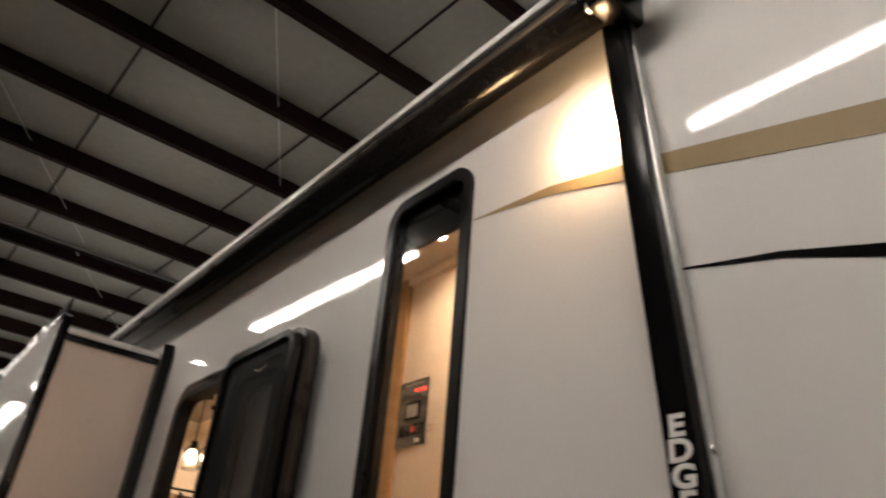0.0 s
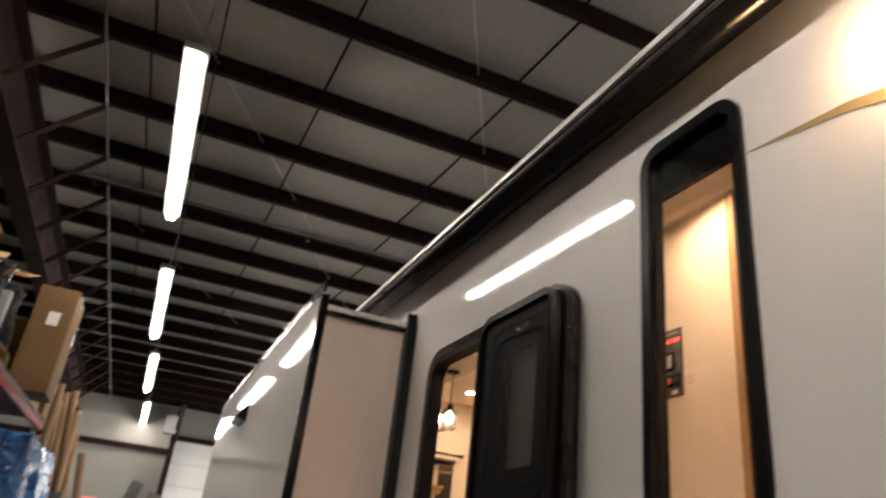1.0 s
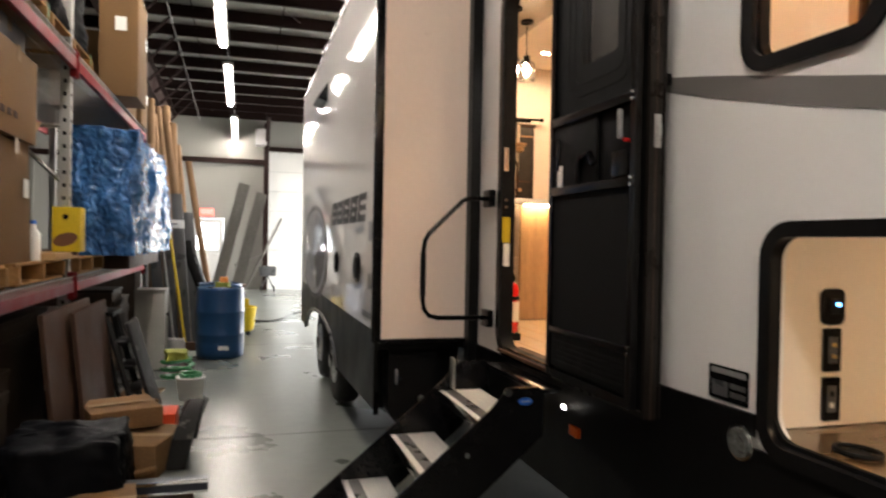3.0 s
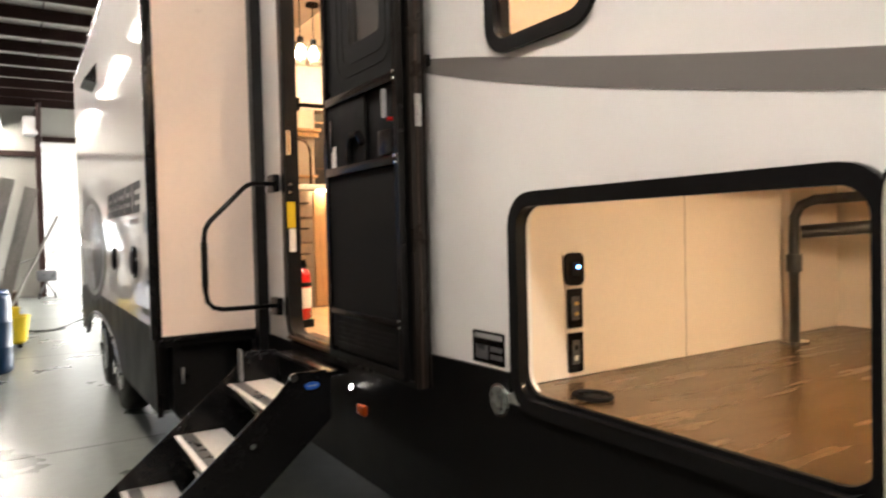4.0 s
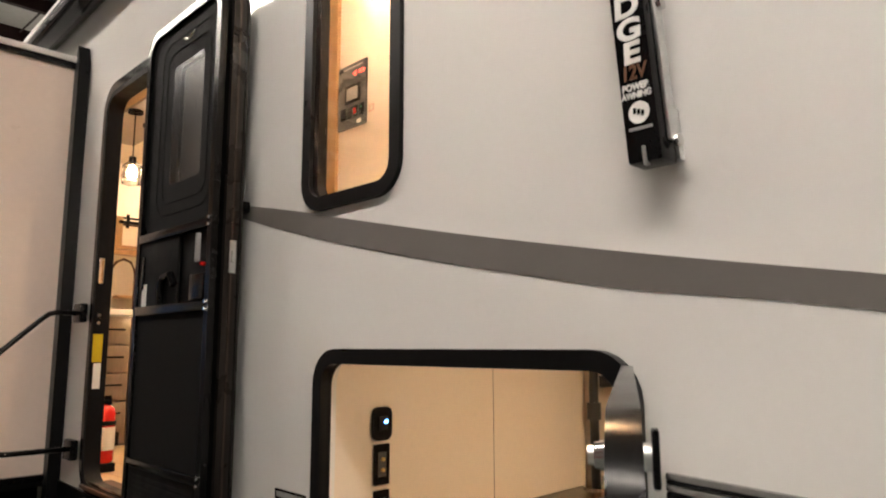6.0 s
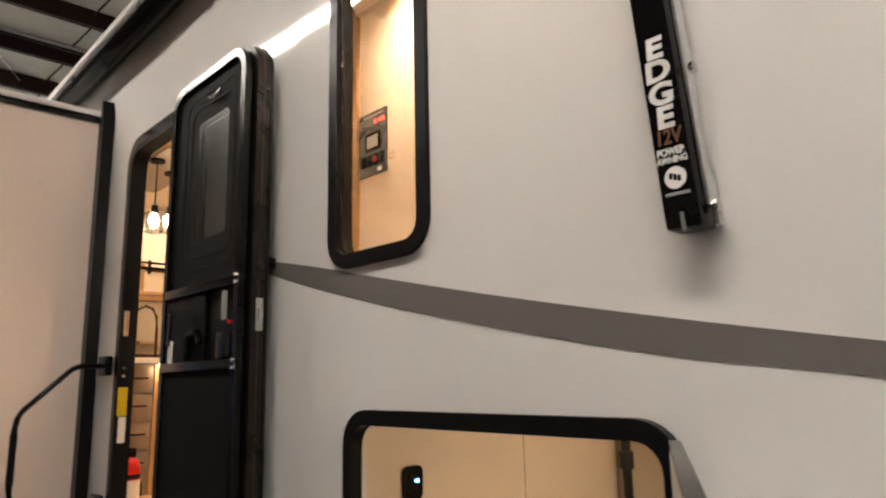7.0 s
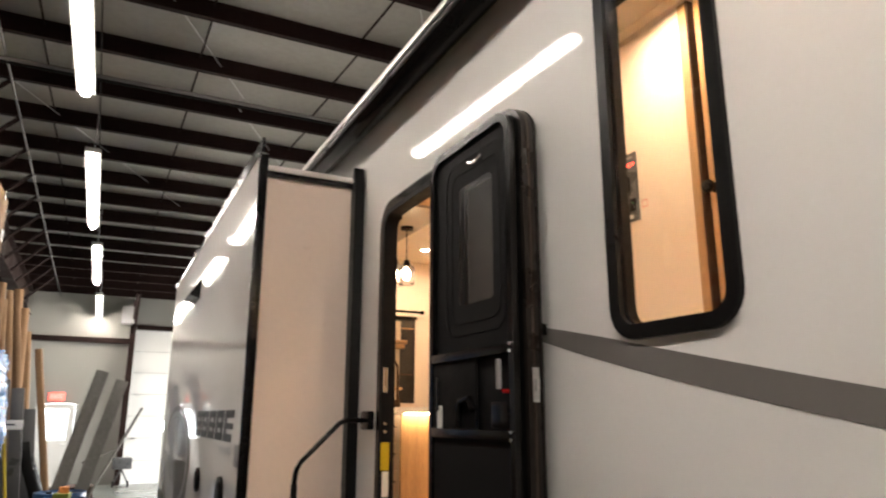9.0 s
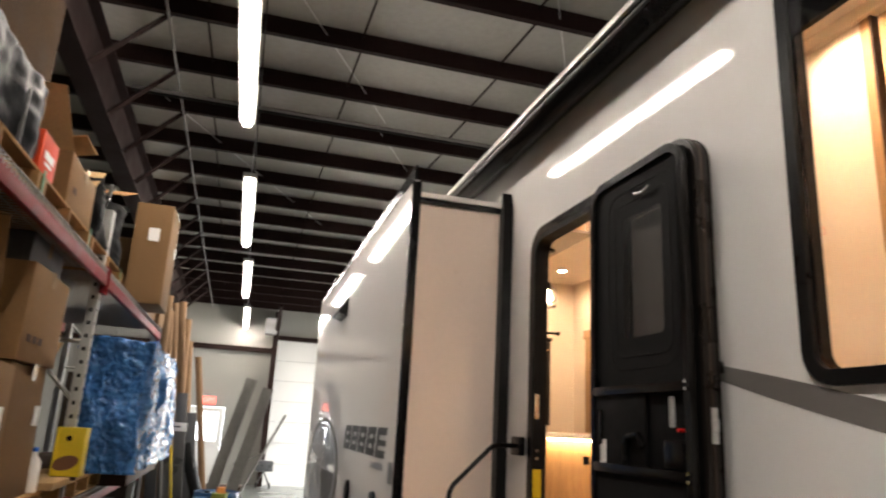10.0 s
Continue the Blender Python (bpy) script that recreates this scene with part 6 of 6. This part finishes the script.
def drum(x, y, label):
    t = thing("plastic_drum", (x, y, 0), label, "drum", "blue plastic drums")
    pr = [(0.26, 0.002), (0.285, 0.02), (0.29, 0.10), (0.29, 0.28), (0.298, 0.295), (0.29, 0.31), (0.29, 0.56), (0.298, 0.575), (0.29, 0.59), (0.29, 0.80), (0.283, 0.84), (0.283, 0.875), (0.265, 0.88), (0.262, 0.86), (0.02, 0.858)]
    part("body", lathe(pr, (x, y, 0), 36), M_BLUE, t, smooth=True)
    part("label", lathe([(0.2905, 0.15), (0.2915, 0.151), (0.2915, 0.2), (0.2905, 0.201)], (x, y, 0), 36), M_BLUE, t)
    for s in (-0.12, 0.12):
        part("bung", rod((x + s, y, 0.859), (x + s, y, 0.878), 0.035, 12), M_BLACKM, t)
    return t


d1 = drum(-0.045, 9.92, "blue plastic drum with rags on its lid")
part("paper_label", box(-0.06, 9.622, 0.12, 0.06, 9.627, 0.17), M_PAPER, d1)
drum(-0.07, 10.75, "second blue plastic drum behind the first")
rg = thing("lime_rag", (-0.05, 9.9, 0.88), "lime and orange rags lying on the drum", "rag")
part("cloth", lumpy(-0.10, 9.80, 0.882, 0.06, 9.98, 0.94, 0.03, 2.5, 5, 9.0), M_YELGREEN, rg)
part("orange_cloth", lumpy(-0.06, 9.9, 0.93, 0.03, 10.0, 1.0, 0.025, 7.5, 4, 9.0), mat("orange_cloth", (0.7, 0.25, 0.06), 0.8), rg)
mb = thing("mop_bucket", (0.27, 11.9, 0), "yellow mop bucket on the floor", "bucket")
part("tub", lathe([(0.15, 0.06), (0.18, 0.09), (0.22, 0.42), (0.23, 0.42), (0.23, 0.44), (0.20, 0.44), (0.17, 0.12)], (0.22, 11.9, 0), 16), M_YELLOW, mb)
for a in (0.8, 2.4, 3.9, 5.5):
    part("castor", rod((0.22 + 0.13 * math.cos(a), 11.88 + 0.13 * math.sin(a), 0.035), (0.22 + 0.13 * math.cos(a), 11.92 + 0.13 * math.sin(a), 0.035), 0.035, 10), M_BLACKM, mb)
part("wringer", box(0.12, 11.82, 0.44, 0.32, 11.98, 0.56, 0.01), M_YELLOW, mb)
for k, (a, b_) in enumerate((((-0.36, 13.9, 0.0), (0.24, 14.0, 2.50)), ((-0.02, 14.1, 0.0), (0.56, 14.3, 2.36)))):
    q = thing("loading_ramp", a, "long grey metal ramp propped on end", "ramp", "propped grey ramps")
    p0, p1 = Vector(a), Vector(b_)
    d = (p1 - p0).normalized()
    b = bmesh.new()
    box(-0.10, -0.02, 0, 0.10, 0.02, (p1 - p0).length, 0.004, bm=b)
    box(-0.10, -0.10, 0, -0.082, -0.0205, (p1 - p0).length, 0.003, bm=b)
    box(0.082, -0.10, 0, 0.10, -0.0205, (p1 - p0).length, 0.003, bm=b)
    m = Matrix.Translation(p0) @ Vector((0, 0, 1)).rotation_difference(d).to_matrix().to_4x4()
    bmesh.ops.transform(b, verts=b.verts, matrix=m)
    part("channel", b, M_GREYBEAM, q)
stand = thing("ramp_stand", (0.3, 14.6, 0), "thin steel prop that holds the ramps", "prop")
part("leg", rod((0.02, 14.25, 0.0), (0.95, 14.7, 1.9), 0.025, 8), M_GREYBEAM, stand)
part("cross", rod((0.1, 14.3, 1.0), (0.62, 14.55, 1.2), 0.02, 8), M_GREYBEAM, stand)
part("box", box(-0.35, 14.4, 0.0, 0.3, 15.0, 0.6, 0.02), M_DARKB, stand)
tc_ = thing("utility_cart", (0.93, 20.8, 0), "dark wheeled cart near the big door", "cart")
part("tray", box(0.70, 20.5, 0.45, 1.15, 20.95, 0.72, 0.03), M_DGREY, tc_)
for x in (0.75, 1.10):
    part("leg", rod((x, 20.7, 0.08), (0.92, 20.7, 0.45), 0.02, 6), M_DGREY, tc_)
    part("wheel", rod((x - 0.02, 20.7, 0.08), (x + 0.02, 20.7, 0.08), 0.08, 14), M_BLACKM, tc_)
hs = thing("floor_hose", (0.7, 13, 0), "black hose lying across the floor", "hose")
part("hose", tube([(0.25, 14.2, 0.012), (0.5, 13.6, 0.012), (0.75, 13.5, 0.012), (0.95, 13.9, 0.012), (1.25, 14.8, 0.012), (1.7, 15.4, 0.012), (2.4, 15.6, 0.012)], 0.012, 8), M_BLACKM, hs, smooth=True)

# dark stock added to fill the shade under the rack and behind the standing tubes
# near-black brown: the shade among these boxes is put into the colour
M_CRATE = mat("dark_filler_board", (0.035, 0.026, 0.02), 0.7, vary=0.3, scale=4, rand=0.3, spec=0.12)
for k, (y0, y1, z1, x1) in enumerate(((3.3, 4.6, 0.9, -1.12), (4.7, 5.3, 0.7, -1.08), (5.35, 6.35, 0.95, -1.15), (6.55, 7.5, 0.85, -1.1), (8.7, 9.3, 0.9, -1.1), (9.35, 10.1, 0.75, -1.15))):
    t = thing("storage_crate", (-1.5, y0, 0), "dark filler crate under the rack's lower beam", "crate", "crates under the rack")
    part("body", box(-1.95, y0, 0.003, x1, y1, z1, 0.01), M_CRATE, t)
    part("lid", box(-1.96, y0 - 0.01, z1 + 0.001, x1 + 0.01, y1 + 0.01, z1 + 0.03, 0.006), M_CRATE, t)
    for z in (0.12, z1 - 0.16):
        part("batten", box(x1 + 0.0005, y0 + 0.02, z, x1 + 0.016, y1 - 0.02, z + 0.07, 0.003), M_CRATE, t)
tall = thing("dark_cabinet", (-1.5, 11.6, 0), "tall dark filler cabinet behind the standing tubes", "cabinet")
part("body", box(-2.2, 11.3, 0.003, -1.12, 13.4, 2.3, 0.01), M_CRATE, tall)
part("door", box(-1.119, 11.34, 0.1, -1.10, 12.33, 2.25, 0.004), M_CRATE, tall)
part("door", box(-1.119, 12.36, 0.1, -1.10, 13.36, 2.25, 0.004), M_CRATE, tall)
for x, y, z, r in ((-0.75, 12.5, 0.7, 0.30), (-0.55, 12.9, 0.5, 0.28), (-0.95, 12.2, 0.9, 0.25)):
    t = thing("black_sack", (x, y, 0), "full black plastic sack on the floor", "sack", "black sacks by the drums")
    part("sack", lumpy(x - r, y - r, 0.003, x + r, y + r, z, 0.06, x * 7 + 20, 10, 3.5), M_BAG, t, smooth=True)
# more loose goods on the floor by the rack
M_SCRAP = mat("torn_cardboard", (0.20, 0.125, 0.065), 0.85, vary=0.2, scale=5, rand=0.25, spec=0.12)
for k, (x, y, w_, d, a, z) in enumerate(((-0.75, 6.55, 0.5, 0.34, 12, 0.004), (-0.55, 6.75, 0.42, 0.3, -18, 0.024), (-0.85, 6.1, 0.3, 0.24, 30, 0.004), (-0.70, 7.9, 0.36, 0.3, -8, 0.004))):
    t = thing("cardboard_piece", (x, y, z), "torn flat piece of brown cardboard on the floor", "cardboard", "torn cardboard pieces")
    b = box(x - w_ / 2, y - d / 2, z, x + w_ / 2, y + d / 2, z + 0.016, 0.003)
    part("sheet", b, M_SCRAP, t)
    t.rotation_euler = (0, 0, radians(a))
for k, (x, y, z0, l, a) in enumerate(((-0.45, 6.55, 0.06, 0.5, 25), (-0.62, 6.7, 0.09, 0.45, -35), (-0.35, 6.75, 0.05, 0.4, 70))):
    t = thing("metal_bracket", (x, y, 0), "scrap metal bracket lying among the cartons", "bracket", "scrap metal brackets")
    part("web", box(x - l / 2, y - 0.025, 0.022 + 0.02 * k, x + l / 2, y + 0.025, z0 + 0.02 * k, 0.003), M_STEEL if k == 1 else M_BLACK, t)
    t.rotation_euler = (0, 0, radians(a))
rnd = random.Random(41)
for k in range(9):
    x, y, l = -0.98 + 0.075 * k, 5.05 + 0.33 * rnd.random(), rnd.uniform(0.10, 0.26)
    t = thing("plastic_fitting", (x, y, 0), "small dark fitting dropped among the cartons", "fitting", "loose fittings by the rack")
    z0 = 0.005
    b = box(x - l / 2, y - 0.03, z0, x + l / 2, y + 0.03, z0 + rnd.uniform(0.03, 0.09), 0.008)
    rod((x - l / 3, y, z0 + 0.05), (x + l / 3, y + 0.05, z0 + 0.09), 0.018, 8, bm=b)
    part("body", b, (M_BLACKM, M_DUSTY, M_KRAFT)[k % 3], t)
    t.rotation_euler = (0, 0, rnd.uniform(-0.9, 0.9))
